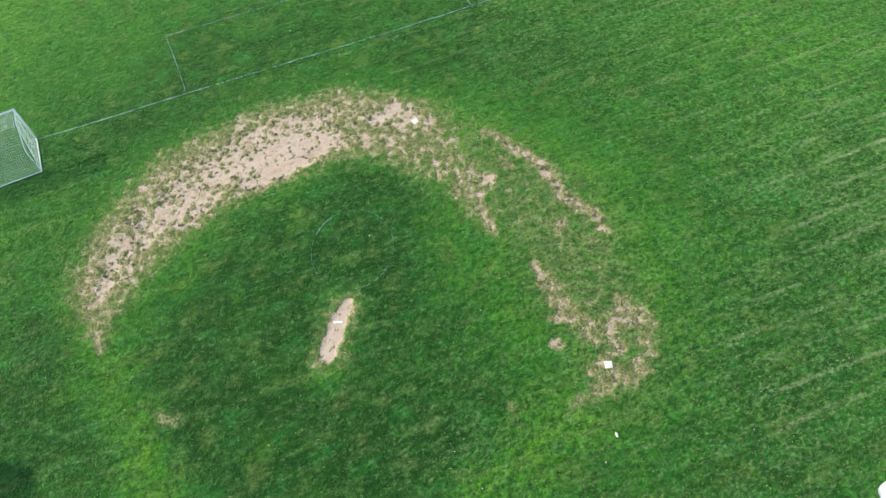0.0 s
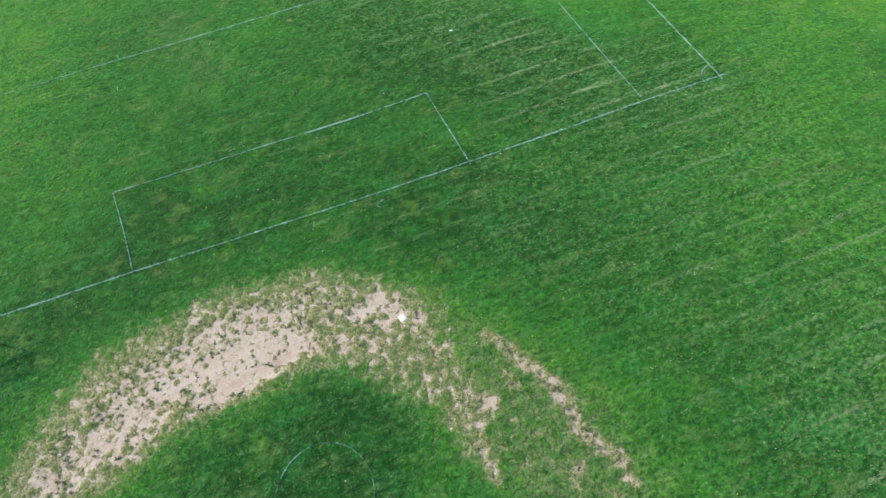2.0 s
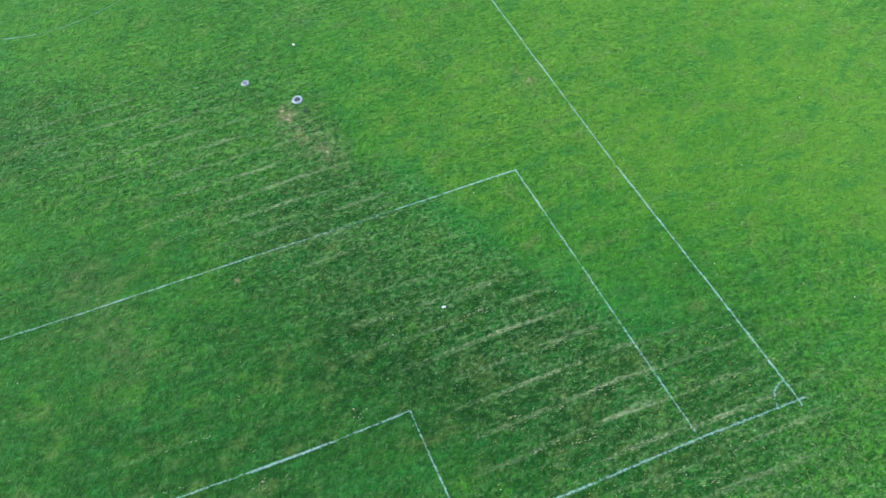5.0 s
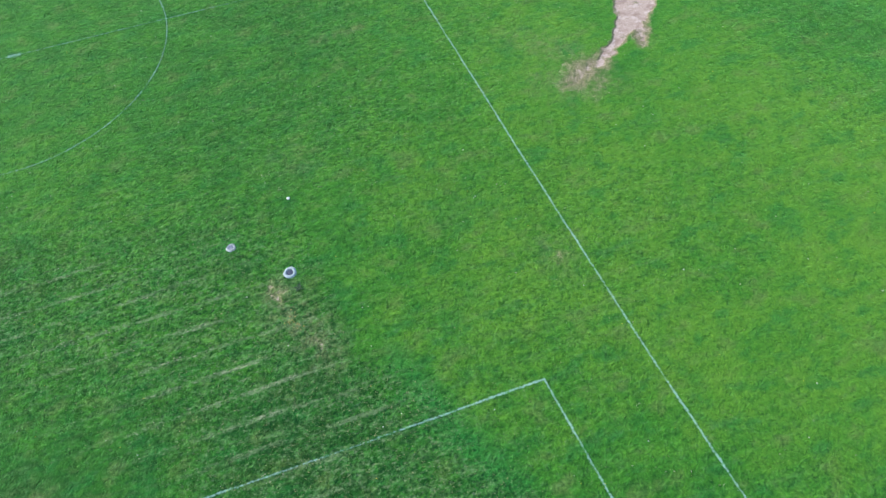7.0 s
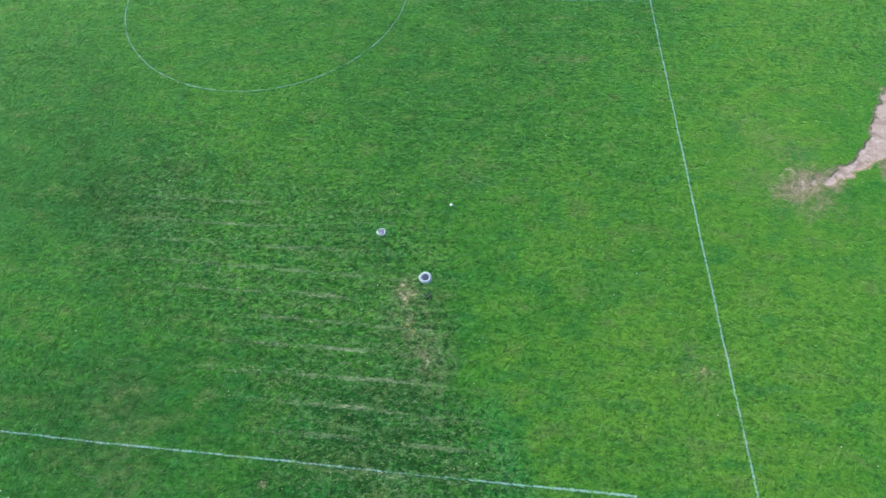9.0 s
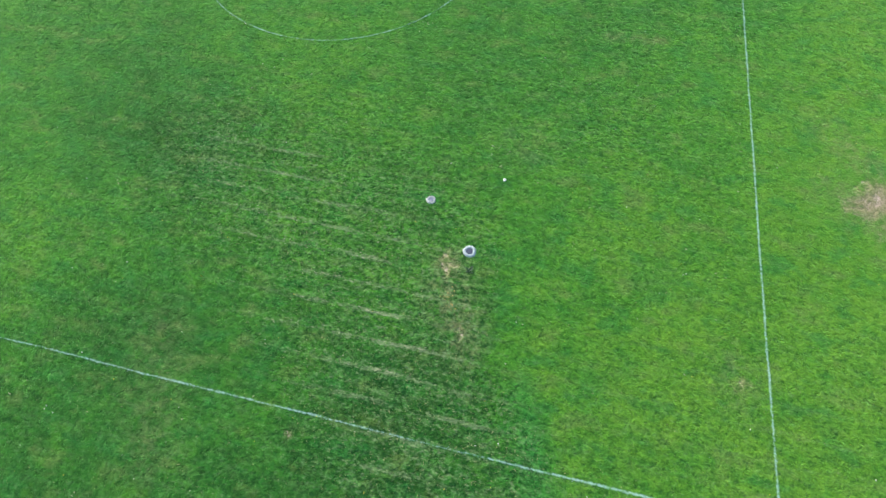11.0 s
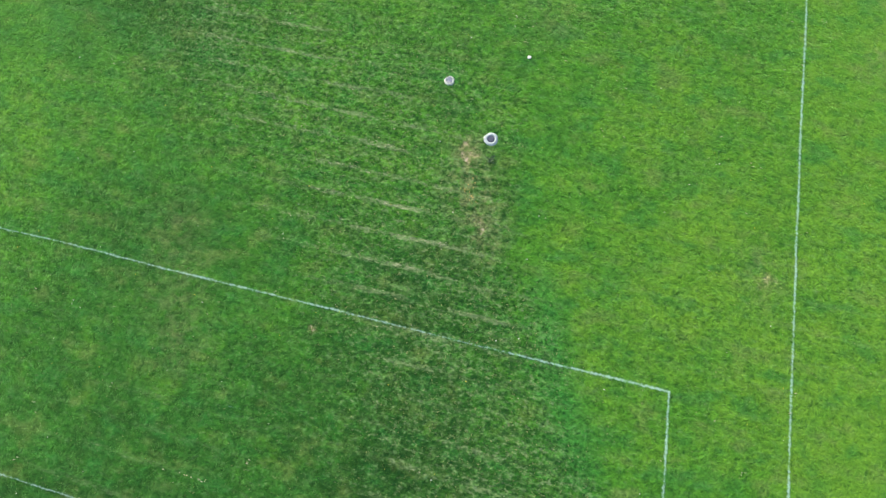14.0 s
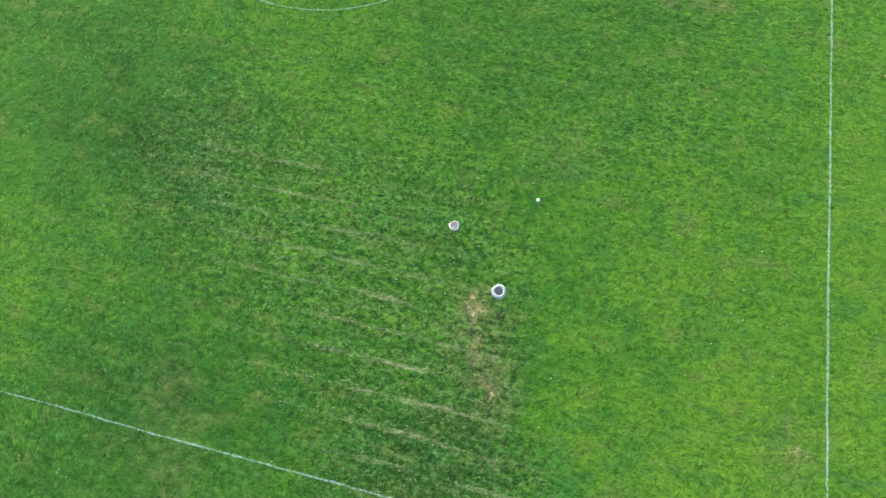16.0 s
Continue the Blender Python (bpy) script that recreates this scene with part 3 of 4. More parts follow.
def grass_ground():
    n = Nodes("grass_and_soil")
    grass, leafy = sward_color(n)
    flat = n.place()
    pits, grit, wide = n.noise(flat, 2.0, 5, 0.66), n.noise(flat, 11.0, 4, 0.6), n.noise(flat, 0.7, 3)
    bend = n.tree.nodes.new("ShaderNodeVectorMath")
    bend.operation = "MULTIPLY_ADD"
    n.put(bend.inputs[0], n.add("ShaderNodeTexNoise", Vector=flat, Scale=4.0, Detail=2.0).outputs["Color"])
    bend.inputs[1].default_value = (0.22, 0.22, 0)
    n.put(bend.inputs[2], flat)
    cell = n.add("ShaderNodeTexVoronoi", Vector=bend.outputs[0], Scale=2.7)
    # round tufts stand in the soil, each on its own cell
    tufted = n.math("ADD", n.math("MULTIPLY", n.math("SUBTRACT", cell.outputs["Distance"], 0.42), 0.85), n.math("MULTIPLY", n.math("SUBTRACT", pits, 0.5), 2.0))
    tufted = n.math("ADD", tufted, n.math("MULTIPLY", n.math("SUBTRACT", grit, 0.5), 0.7))
    wear = n.math("MULTIPLY_ADD", tufted, n.math("MULTIPLY_ADD", n.attr("trodden"), -0.5, 1.0), n.attr("bare"))
    edge = n.ramp(n.attr("bare"), 0.02, 0.25)
    dry = n.math("MULTIPLY", n.ramp(wear, 0.04, 0.62), edge)
    soil = n.math("MULTIPLY", n.ramp(wear, 0.52, 0.86), edge)
    earth = n.mix(n.ramp(wide, 0.35, 0.65), (0.56, 0.440, 0.372), (0.51, 0.385, 0.312))
    earth = n.mix(n.ramp(grit, 0.35, 0.65), earth, (0.60, 0.485, 0.415))
    earth = n.mix(n.ramp(n.noise(flat, 24.0, 2), 0.62, 0.8, 0, 0.4), earth, (0.22, 0.17, 0.10))
    earth = n.mix(n.ramp(n.noise(flat, 1.3, 5, 0.65), 0.50, 0.70, 0, 0.65), earth, (0.39, 0.290, 0.222))
    earth = n.mix(n.ramp(n.noise(flat, 0.8, 4, 0.6), 0.52, 0.70, 0, 0.55), earth, (0.60, 0.50, 0.44))
    # trodden path soil is pinker
    gravel = n.mix(n.ramp(grit, 0.4, 0.7), (0.46, 0.338, 0.285), (0.59, 0.455, 0.392))
    gravel = n.mix(n.ramp(n.noise(flat, 1.3, 5, 0.62), 0.47, 0.64, 0, 0.75), gravel, (0.30, 0.200, 0.165))
    gravel = n.mix(n.ramp(n.noise(flat, 1.7, 5, 0.7), 0.52, 0.66, 0, 0.75), gravel, (0.68, 0.560, 0.51))
    earth = n.mix(n.math("MULTIPLY", n.attr("trodden"), 0.95), earth, gravel)
    straw = n.mix(n.ramp(grit, 0.3, 0.7), (0.285, 0.290, 0.122), (0.50, 0.450, 0.265))
    straw = n.mix(n.math("MULTIPLY", n.attr("trodden"), 0.85), straw, n.mix(n.ramp(grit, 0.3, 0.7), (0.205, 0.170, 0.098), (0.36, 0.275, 0.205)))
    # the sward that holds on there is olive, its strongest tufts grey-green
    worn = n.mix(n.ramp(pits, 0.35, 0.65), (0.098, 0.158, 0.048), (0.195, 0.226, 0.090))
    worn = n.mix(n.ramp(n.attr("bare"), 0.42, 0.70), worn, n.mix(n.ramp(grit, 0.3, 0.7), (0.062, 0.105, 0.046), (0.145, 0.162, 0.078)))
    grass = n.mix(n.ramp(n.attr("bare"), 0.08, 0.40, 0, 0.94), grass, worn)
    col = n.mix(n.math("MULTIPLY", dry, 0.76), grass, straw)
    earth = n.mix(n.ramp(n.attr("bare"), 0.92, 1.12, 0, 0.7), earth, n.mix(n.ramp(pits, 0.4, 0.6), (0.42, 0.278, 0.200), (0.53, 0.385, 0.295)))
    earth = n.mix(n.math("MULTIPLY", n.attr("tired"), 0.6), earth, (0.42, 0.325, 0.245))
    litter = n.math("MULTIPLY", n.ramp(n.noise(flat, 4.6, 4, 0.68), 0.46, 0.66), n.ramp(n.attr("bare"), 1.05, 0.6, 0.10, 0.62))
    litter = n.math("MULTIPLY", litter, n.math("SUBTRACT", 1.0, n.attr("trodden")), clamp=True)
    earth = n.mix(litter, earth, n.mix(n.ramp(grit, 0.35, 0.65), (0.245, 0.215, 0.100), (0.40, 0.340, 0.195)))
    col = n.mix(soil, col, earth)
    n.bump(n.math("MULTIPLY", leafy, n.math("MULTIPLY_ADD", n.ramp(wear, 0.2, 0.8), -0.8, 1.0)), 0.15, 1.0)
    n.put(n.bsdf.inputs["Sheen Weight"], n.ramp(n.attr("bare"), 0.05, 0.45, 0.6, 0.0))
    n.bsdf.inputs["Sheen Roughness"].default_value = 0.45
    n.put(n.bsdf.inputs["Sheen Tint"], (0.30, 0.75, 0.2))
    return n.finish(col, 0.9, 0.08)


def grass_blades():
    n = Nodes("grass_blades")
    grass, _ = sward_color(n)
    rnd = n.attr("chance")
    col = n.mix(n.ramp(rnd, 0.0, 1.0, 0.0, 0.30, "LINEAR"), grass, (0.085, 0.225, 0.035))
    dead = n.math("GREATER_THAN", n.math("MULTIPLY_ADD", n.attr("thatch"), 0.10, rnd), 1.0)
    col = n.mix(n.math("MULTIPLY", dead, 0.7), col, (0.31, 0.32, 0.16))
    col = n.mix(n.ramp(n.attr("bare"), 0.12, 0.42, 0, 0.95), col, n.mix(rnd, (0.090, 0.118, 0.048), (0.26, 0.230, 0.115)))
    col = n.mix(n.attr("paint"), col, (0.50, 0.66, 0.64))
    n.put(n.bsdf.inputs["Sheen Weight"], n.ramp(n.attr("bare"), 0.05, 0.45, 0.6, 0.0))
    n.bsdf.inputs["Sheen Roughness"].default_value = 0.45
    n.put(n.bsdf.inputs["Sheen Tint"], (0.30, 0.75, 0.2))
    return n.finish(col, 0.75, 0.08)


def line_paint():
    n = Nodes("line_paint")
    flat = n.place()
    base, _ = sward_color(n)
    gone = n.math("MULTIPLY_ADD", n.noise(flat, 8.5, 5, 0.75), 2.3, n.math("MULTIPLY_ADD", n.noise(flat, 0.9, 3), 0.75, -0.63))
    gone = n.math("MULTIPLY_ADD", n.attr("worn"), 0.85, n.math("MULTIPLY_ADD", n.attr("rim"), 0.50, gone))
    left = n.ramp(gone, 1.73, 0.93)
    col = n.mix(n.math("MULTIPLY", left, 0.58), base, (0.43, 0.66, 0.64))
    n.bump(n.noise(flat, 30, 3), 0.02, 0.5)
    return n.finish(col, 0.9, 0.1)


def slab_concrete():
    """Pale concrete with path soil trodden over it, most along its edges."""
    n = Nodes("pale_concrete")
    flat = n.place()
    a, b = n.noise(flat, 1.6, 5, 0.65), n.noise(flat, 14.0, 3, 0.6)
    col = n.mix(n.ramp(a, 0.40, 0.66), (0.64, 0.555, 0.505), (0.50, 0.405, 0.350))
    col = n.mix(n.ramp(b, 0.5, 0.75, 0, 0.5), col, (0.56, 0.45, 0.39))
    soil = n.ramp(n.math("MULTIPLY_ADD", n.attr("rim"), 0.62, n.noise(flat, 2.6, 5, 0.7)), 0.66, 0.92, 0, 0.92)
    col = n.mix(soil, col, n.mix(n.ramp(b, 0.4, 0.6), (0.44, 0.315, 0.27), (0.60, 0.47, 0.42)))
    n.bump(b, 0.01, 0.6)
    return n.finish(col, 0.9, 0.2)


def plain(name, color, dark, rough=0.5, scale=12.0, metal=0.0, spec=0.5, relief=0.002):
    n = Nodes(name)
    co = n.tree.nodes.new("ShaderNodeTexCoord").outputs["Object"]
    a, b = n.noise(co, scale, 4), n.noise(co, scale * 6, 3)
    col = n.mix(n.ramp(a, 0.42, 0.8, 0, 0.8), color, dark)
    col = n.mix(n.ramp(b, 0.6, 0.85, 0, 0.5), col, dark)
    n.bump(b, relief, 0.6)
    n.bsdf.inputs["Metallic"].default_value = metal
    return n.finish(col, n.ramp(a, 0.3, 0.8, rough - 0.08, rough + 0.15), spec)


GROUND, BLADES, PAINT, CONCRETE = grass_ground(), grass_blades(), line_paint(), slab_concrete()
BASE_RUBBER = plain("white_rubber", (0.84, 0.84, 0.82), (0.62, 0.57, 0.48), 0.55, 6.0)
POST_PAINT = plain("white_metal_paint", (0.80, 0.87, 0.94), (0.66, 0.71, 0.76), 0.35, 5.0)
NET_CORD = plain("net_cord", (0.80, 0.90, 0.97), (0.68, 0.76, 0.84), 0.8, 3.0)
COLLAR_WHITE = plain("chalky_concrete", (0.43, 0.49, 0.54), (0.27, 0.34, 0.30), 0.85, 9.0, relief=0.006)
COLLAR_STAINED = plain("stained_concrete", (0.60, 0.60, 0.61), (0.13, 0.20, 0.13), 0.85, 5.0, relief=0.006)
LID_DARK = plain("dark_plastic", (0.070, 0.082, 0.125), (0.12, 0.135, 0.17), 0.8, 8.0, spec=0.2)
LID_DUSTY = plain("dusty_plastic", (0.22, 0.24, 0.32), (0.60, 0.57, 0.57), 0.85, 4.0, spec=0.2)
BALL_WHITE = plain("marker_plastic", (0.86, 0.87, 0.87), (0.7, 0.7, 0.7), 0.4, 10.0)
PAPER = plain("paper", (0.82, 0.80, 0.68), (0.6, 0.56, 0.42), 0.8, 14.0)
PLASTIC_SHEET = plain("white_plastic", (0.80, 0.81, 0.83), (0.6, 0.62, 0.66), 0.4, 3.0)
WEED_LEAF = plain("weed_leaf", (0.020, 0.075, 0.022), (0.035, 0.11, 0.03), 0.5, 20.0)
STRAW = plain("straw", (0.44, 0.44, 0.29), (0.29, 0.30, 0.16), 0.8, 5.0)
BARK = plain("bark", (0.16, 0.13, 0.10), (0.08, 0.065, 0.05), 0.9, 9.0, relief=0.02)
LEAF = plain("tree_leaf", (0.055, 0.125, 0.030), (0.035, 0.085, 0.02), 0.55, 2.0)
CLUMP = plain("clump_blades", (0.080, 0.122, 0.046), (0.175, 0.175, 0.080), 0.7, 2.5)
BLOSSOM = plain("blossom", (0.62, 0.38, 0.12), (0.55, 0.46, 0.16), 0.7, 20.0)
YELLOW = plain("yellow_petal", (0.62, 0.55, 0.06), (0.5, 0.42, 0.05), 0.7, 30.0)
PETAL = plain("petal", (0.82, 0.82, 0.74), (0.7, 0.66, 0.4), 0.7, 30.0)


def link_mesh(name, verts, faces, mat, parent=None, flat=True):
    """One mesh object from arrays of vertices and faces of one size."""
    verts, faces = np.asarray(verts, np.float32), np.asarray(faces, np.int32)
    me = bpy.data.meshes.new(name)
    me.vertices.add(len(verts))
    me.vertices.foreach_set("co", verts.ravel())
    me.loops.add(faces.size)
    me.loops.foreach_set("vertex_index", faces.ravel())
    me.polygons.add(len(faces))
    me.polygons.foreach_set("loop_start", np.arange(0, faces.size, faces.shape[1], dtype=np.int32))
    me.update(calc_edges=True)
    me.materials.append(mat)
    me.polygons.foreach_set("use_smooth", np.full(len(faces), not flat))
    ob = new(name, me)
    ob.parent = parent
    return ob


def paint_on(ob, **values):
    for key, v in values.items():
        a = ob.data.attributes.new(key, "FLOAT", "POINT")
        a.data.foreach_set("value", np.asarray(v, np.float32))


def part(name, bm, mat, parent=None, label=""):
    me = bpy.data.meshes.new(name)
    bm.normal_update()
    bm.to_mesh(me)
    bm.free()
    me.materials.append(mat)
    ob = new(name, me)
    ob.parent = parent
    return tagged(ob, label) if label else ob


# ---- the ground ----
def steps(*stops):
    """Grid lines: (from, to, step) runs laid end to end."""
    out = [np.arange(a, b, s) for a, b, s in stops]
    return np.concatenate(out + [[stops[-1][1]]])


def make_ground():
    gx = steps((-1500, -300, 400), (-300, -60, 30), (-60, -24, 0.4), (-24, 14.5, 0.14), (14.5, 32, 0.35), (32, 60, 4), (60, 300, 30), (300, 1500, 400))
    gy = steps((-1500, -300, 400), (-300, -20, 30), (-20, 4, 2), (4, 9, 0.3), (9, 30, 0.14), (30, 73, 0.4), (73, 92, 0.16), (92, 110, 2), (110, 300, 30), (300, 1500, 400))
    x, y = (a.ravel() for a in np.meshgrid(gx, gy))
    nx, ny = len(gx), len(gy)
    i = (np.arange(ny - 1)[:, None] * nx + np.arange(nx - 1)[None]).ravel()
    ob = link_mesh("ground", np.stack([x, y, lie(x, y)], 1), np.stack([i, i + 1, i + nx + 1, i + nx], 1), GROUND, flat=False)
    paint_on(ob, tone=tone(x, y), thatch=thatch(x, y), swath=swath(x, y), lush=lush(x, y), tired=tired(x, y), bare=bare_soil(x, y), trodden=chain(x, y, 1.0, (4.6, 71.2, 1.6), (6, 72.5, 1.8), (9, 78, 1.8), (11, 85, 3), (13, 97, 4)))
    return tagged(ob, "mown sports field with worn bare soil patches", "ground", kind="structure")


make_ground()


def make_line(name, pts, width, worn, label):
    rng = np.random.RandomState(len(pts) * 7 + int(width * 1000))
    k = knots_of(pts, worn)
    p = k[:, :2]
    way = np.gradient(p, axis=0)
    way /= np.linalg.norm(way, axis=1)[:, None]
    side = np.stack([-way[:, 1], way[:, 0]], 1)
    drift = 0.022 * fbm(p[:, 0], p[:, 1], 1.3)[:, None]
    half = 0.5 * width * (1.25 + 0.25 * rng.uniform(-1, 1, (2, len(p), 1)))
    rows = [p + side * (drift - half[0]), p + side * drift, p + side * (drift + half[1])]
    v = np.concatenate([np.column_stack([r, lie(r[:, 0], r[:, 1]) + z]) for r, z in zip(rows, (0.010, 0.014, 0.010))])
    i = np.arange(len(p) - 1)
    i = np.concatenate([i, i + len(p)])
    ob = link_mesh(name, v, np.stack([i, i + 1, i + 1 + len(p), i + len(p)], 1), PAINT)
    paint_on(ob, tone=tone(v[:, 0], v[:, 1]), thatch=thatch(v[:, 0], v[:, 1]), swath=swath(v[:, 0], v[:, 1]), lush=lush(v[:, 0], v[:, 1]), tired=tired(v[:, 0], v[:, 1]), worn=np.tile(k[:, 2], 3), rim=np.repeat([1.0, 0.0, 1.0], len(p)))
    return tagged(ob, label, "line marking", group="painted pitch lines", kind="structure")


for spec in LINES:
    make_line(*spec)


# ---- the goal ----
def tube(bm, a, b, r, sides=12, r2=None):
    a, b = Vector(a), Vector(b)
    q = (b - a).to_track_quat("Z", "Y").to_matrix().to_4x4()
    m = Matrix.Translation((a + b) / 2) @ q
    bmesh.ops.create_cone(bm, cap_ends=True, segments=sides, radius1=r, radius2=r if r2 is None else r2, depth=(b - a).length, matrix=m)


def bar(name, a, b, r, parent, mat=None):
    bm = bmesh.new()
    tube(bm, a, b, r, 14)
    bmesh.ops.create_uvsphere(bm, u_segments=10, v_segments=6, radius=r * 1.01, matrix=Matrix.Translation(b))
    for f in bm.faces:
        f.smooth = True
    return part(name, bm, mat or POST_PAINT, parent)


def net_panel(name, corners, nu, nv, sag, parent, out, seed):
    """A net of cords hung between four corners, sagging by sag metres along out."""
    rng = np.random.RandomState(seed)
    s, t = np.meshgrid(np.linspace(0, 1, nu + 1), np.linspace(0, 1, nv + 1))
    c = [np.array(k, float) for k in corners]
    p = ((1 - s)[..., None] * (1 - t)[..., None] * c[0] + s[..., None] * (1 - t)[..., None] * c[1] + s[..., None] * t[..., None] * c[2] + (1 - s)[..., None] * t[..., None] * c[3])
    wave = 0.65 + 0.35 * np.sin(s * 11 + seed) * np.sin(t * 4 + seed)
    p = p + (sag * np.sin(np.pi * s) ** 0.5 * np.sin(np.pi * t) * wave)[..., None] * np.array(out, float)
    p = p + rng.uniform(-0.012, 0.012, p.shape)
    a = np.concatenate([p[:, :-1].reshape(-1, 3), p[:-1].reshape(-1, 3)])
    b = np.concatenate([p[:, 1:].reshape(-1, 3), p[1:].reshape(-1, 3)])
    way = (b - a) / np.linalg.norm(b - a, axis=1)[:, None]
    ref = np.where(np.abs(way[:, 2:]) > 0.9, [[1.0, 0, 0]], [[0, 0, 1.0]])
    e1 = np.cross(way, ref)
    e1 /= np.linalg.norm(e1, axis=1)[:, None]
    e2 = np.cross(way, e1)
    r, k = 0.0062, len(a)
    ring = [e1 * math.cos(g) * r + e2 * math.sin(g) * r for g in (0, 2.094, 4.189)]
    v = np.concatenate([a + o for o in ring] + [b + o for o in ring])
    i = np.arange(k)
    f = np.concatenate([np.stack([i + j * k, i + ((j + 1) % 3) * k, i + (3 + (j + 1) % 3) * k, i + (3 + j) * k], 1) for j in range(3)])
    return link_mesh(name, v, f, NET_CORD, parent)


def make_goal(x, y):
    """A full-size goal: its right post stands at x, y; it runs off along the goal line and opens towards the pitch."""
    goal = new("soccer_goal")
    goal.matrix_world = Matrix.Translation((x, y, height(x, y))) @ Matrix.Rotation(FIELD + radians(4.0), 4, "Z")
    w, h, d, td = -7.32, 2.44, -2.65, -1.15
    lx, ly = 0.20, 0.10  # the posts lean a little
    for px in (0, w):
        bar("post", (px, 0, -0.02), (px + lx, ly, h), 0.06, goal)
        bar("side_bar", (px, 0, 0.04), (px, d, 0.04), 0.035, goal)
        bar("top_stay", (px + lx, ly, h - 0.02), (px + lx, td, h - 0.06), 0.022, goal)
    bar("crossbar", (lx, ly, h), (w + lx, ly, h), 0.055, goal)
    bar("back_bar", (0, d, 0.04), (w, d, 0.04), 0.035, goal)
    net_panel("top_net", [(lx, ly, h), (w + lx, ly, h), (w + lx, td, h - 0.06), (lx, td, h - 0.06)], 58, 12, -0.10, goal, (0, 0, 1), 1)
    net_panel("back_net", [(lx, td, h - 0.06), (w + lx, td, h - 0.06), (w, d, 0.05), (0, d, 0.05)], 58, 20, -0.16, goal, (0, -0.8, 0.6), 2)
    for px, sd in ((0, 3), (w, 4)):
        # the side net, cut along the slope of the back net
        net_panel("side_net", [(px + lx, ly, h), (px + lx, td, h - 0.06), (px, d, 0.05), (px, 0, 0.05)], 15, 19, 0.10, goal, (-1 if px == 0 else 1, 0, 0), sd)
    for px in (0, w):
        rope = bmesh.new()
        last = None
        for k in range(13):
            s = k / 12
            p = Vector((px + lx * (1 - s) + (0.24 if px else -0.24) * math.sin(math.pi * s) ** 1.5, td + (d - td) * s + 0.03 * math.sin(9 * s), (h - 0.06) * (1 - s) + 0.05 * s - 0.12 * math.sin(math.pi * s)))
            if last is not None:
                tube(rope, last, p, 0.020, 6)
            last = p
        part("net_rope", rope, NET_CORD, goal)
    return tagged(goal, "full-size white metal soccer goal with white net on the grass", "soccer goal")


make_goal(-26.7, 26.06)


# ---- bases, rubber, covers and small things ----
def cushion(name, sx, sy, sz, dome, mat, parent=None, round_by=0.02):
    """A bevelled slab with a slightly domed top, its underside at z = 0."""
    bm = bmesh.new()
    bmesh.ops.create_grid(bm, x_segments=6, y_segments=6, size=0.5)
    bmesh.ops.scale(bm, vec=(sx, sy, 1), verts=bm.verts)
    top = bm.faces[:]
    for v in bm.verts:
        v.co.z = sz + dome * (1 - (2 * v.co.x / sx) ** 2) * (1 - (2 * v.co.y / sy) ** 2)
    rim = [e for e in bm.edges if e.is_boundary]
    out = bmesh.ops.extrude_edge_only(bm, edges=rim)["geom"]
    for v in [g for g in out if isinstance(g, bmesh.types.BMVert)]:
        v.co.z, v.co.x, v.co.y = 0, v.co.x * 1.03, v.co.y * 1.03
    sharp = [e for e in bm.edges if len(e.link_faces) == 2 and e.calc_face_angle(0) > 0.7]
    bmesh.ops.bevel(bm, geom=sharp, offset=round_by, segments=3, affect="EDGES", profile=0.6)
    for f in bm.faces:
        f.smooth = True
    return part(name, bm, mat, parent)


def make_base(x, y, turn, label):
    ob = cushion("base", 0.33, 0.33, 0.045, 0.008, BASE_RUBBER)
    ob.matrix_world = pose(x, y, height(x, y) - 0.005, 0, 0, turn)
    return tagged(ob, label, "base", group="bases of the infield")


make_base(5.41, 11.65, 4, "square white rubber base on patchy worn grass")
make_base(-3.96, 26.31, 33, "square white rubber base on pale bare soil")
plate = cushion("pitcher_plate", 0.46, 0.12, 0.025, 0.002, BASE_RUBBER, round_by=0.008)
plate.matrix_world = pose(-7.32, 13.93, height(-7.32, 13.93) - 0.002, 0, 0, -2)
tagged(plate, "narrow white rubber pitcher's plate set in bare soil", "pitcher's plate")


def revolve(name, profile, mat, parent, sides=40, wobble=0.0, seed=0):
    """A solid of revolution from (radius, height) pairs, closed on the axis where the radius is 0."""
    rng = random.Random(seed)
    bm = bmesh.new()
    rings = []
    for r, z in profile:
        rings.append([bm.verts.new((r * (1 + wobble * math.sin(3 * k * 2 * math.pi / sides + seed) + wobble * rng.uniform(-0.5, 0.5)) * math.cos(2 * math.pi * k / sides),
                                    r * math.sin(2 * math.pi * k / sides), z)) for k in range(sides)])
    for a, b in zip(rings, rings[1:]):
        for k in range(sides):
            bm.faces.new((a[k], a[(k + 1) % sides], b[(k + 1) % sides], b[k])).smooth = True
    bmesh.ops.remove_doubles(bm, verts=bm.verts, dist=0.0005)
    return part(name, bm, mat, parent)


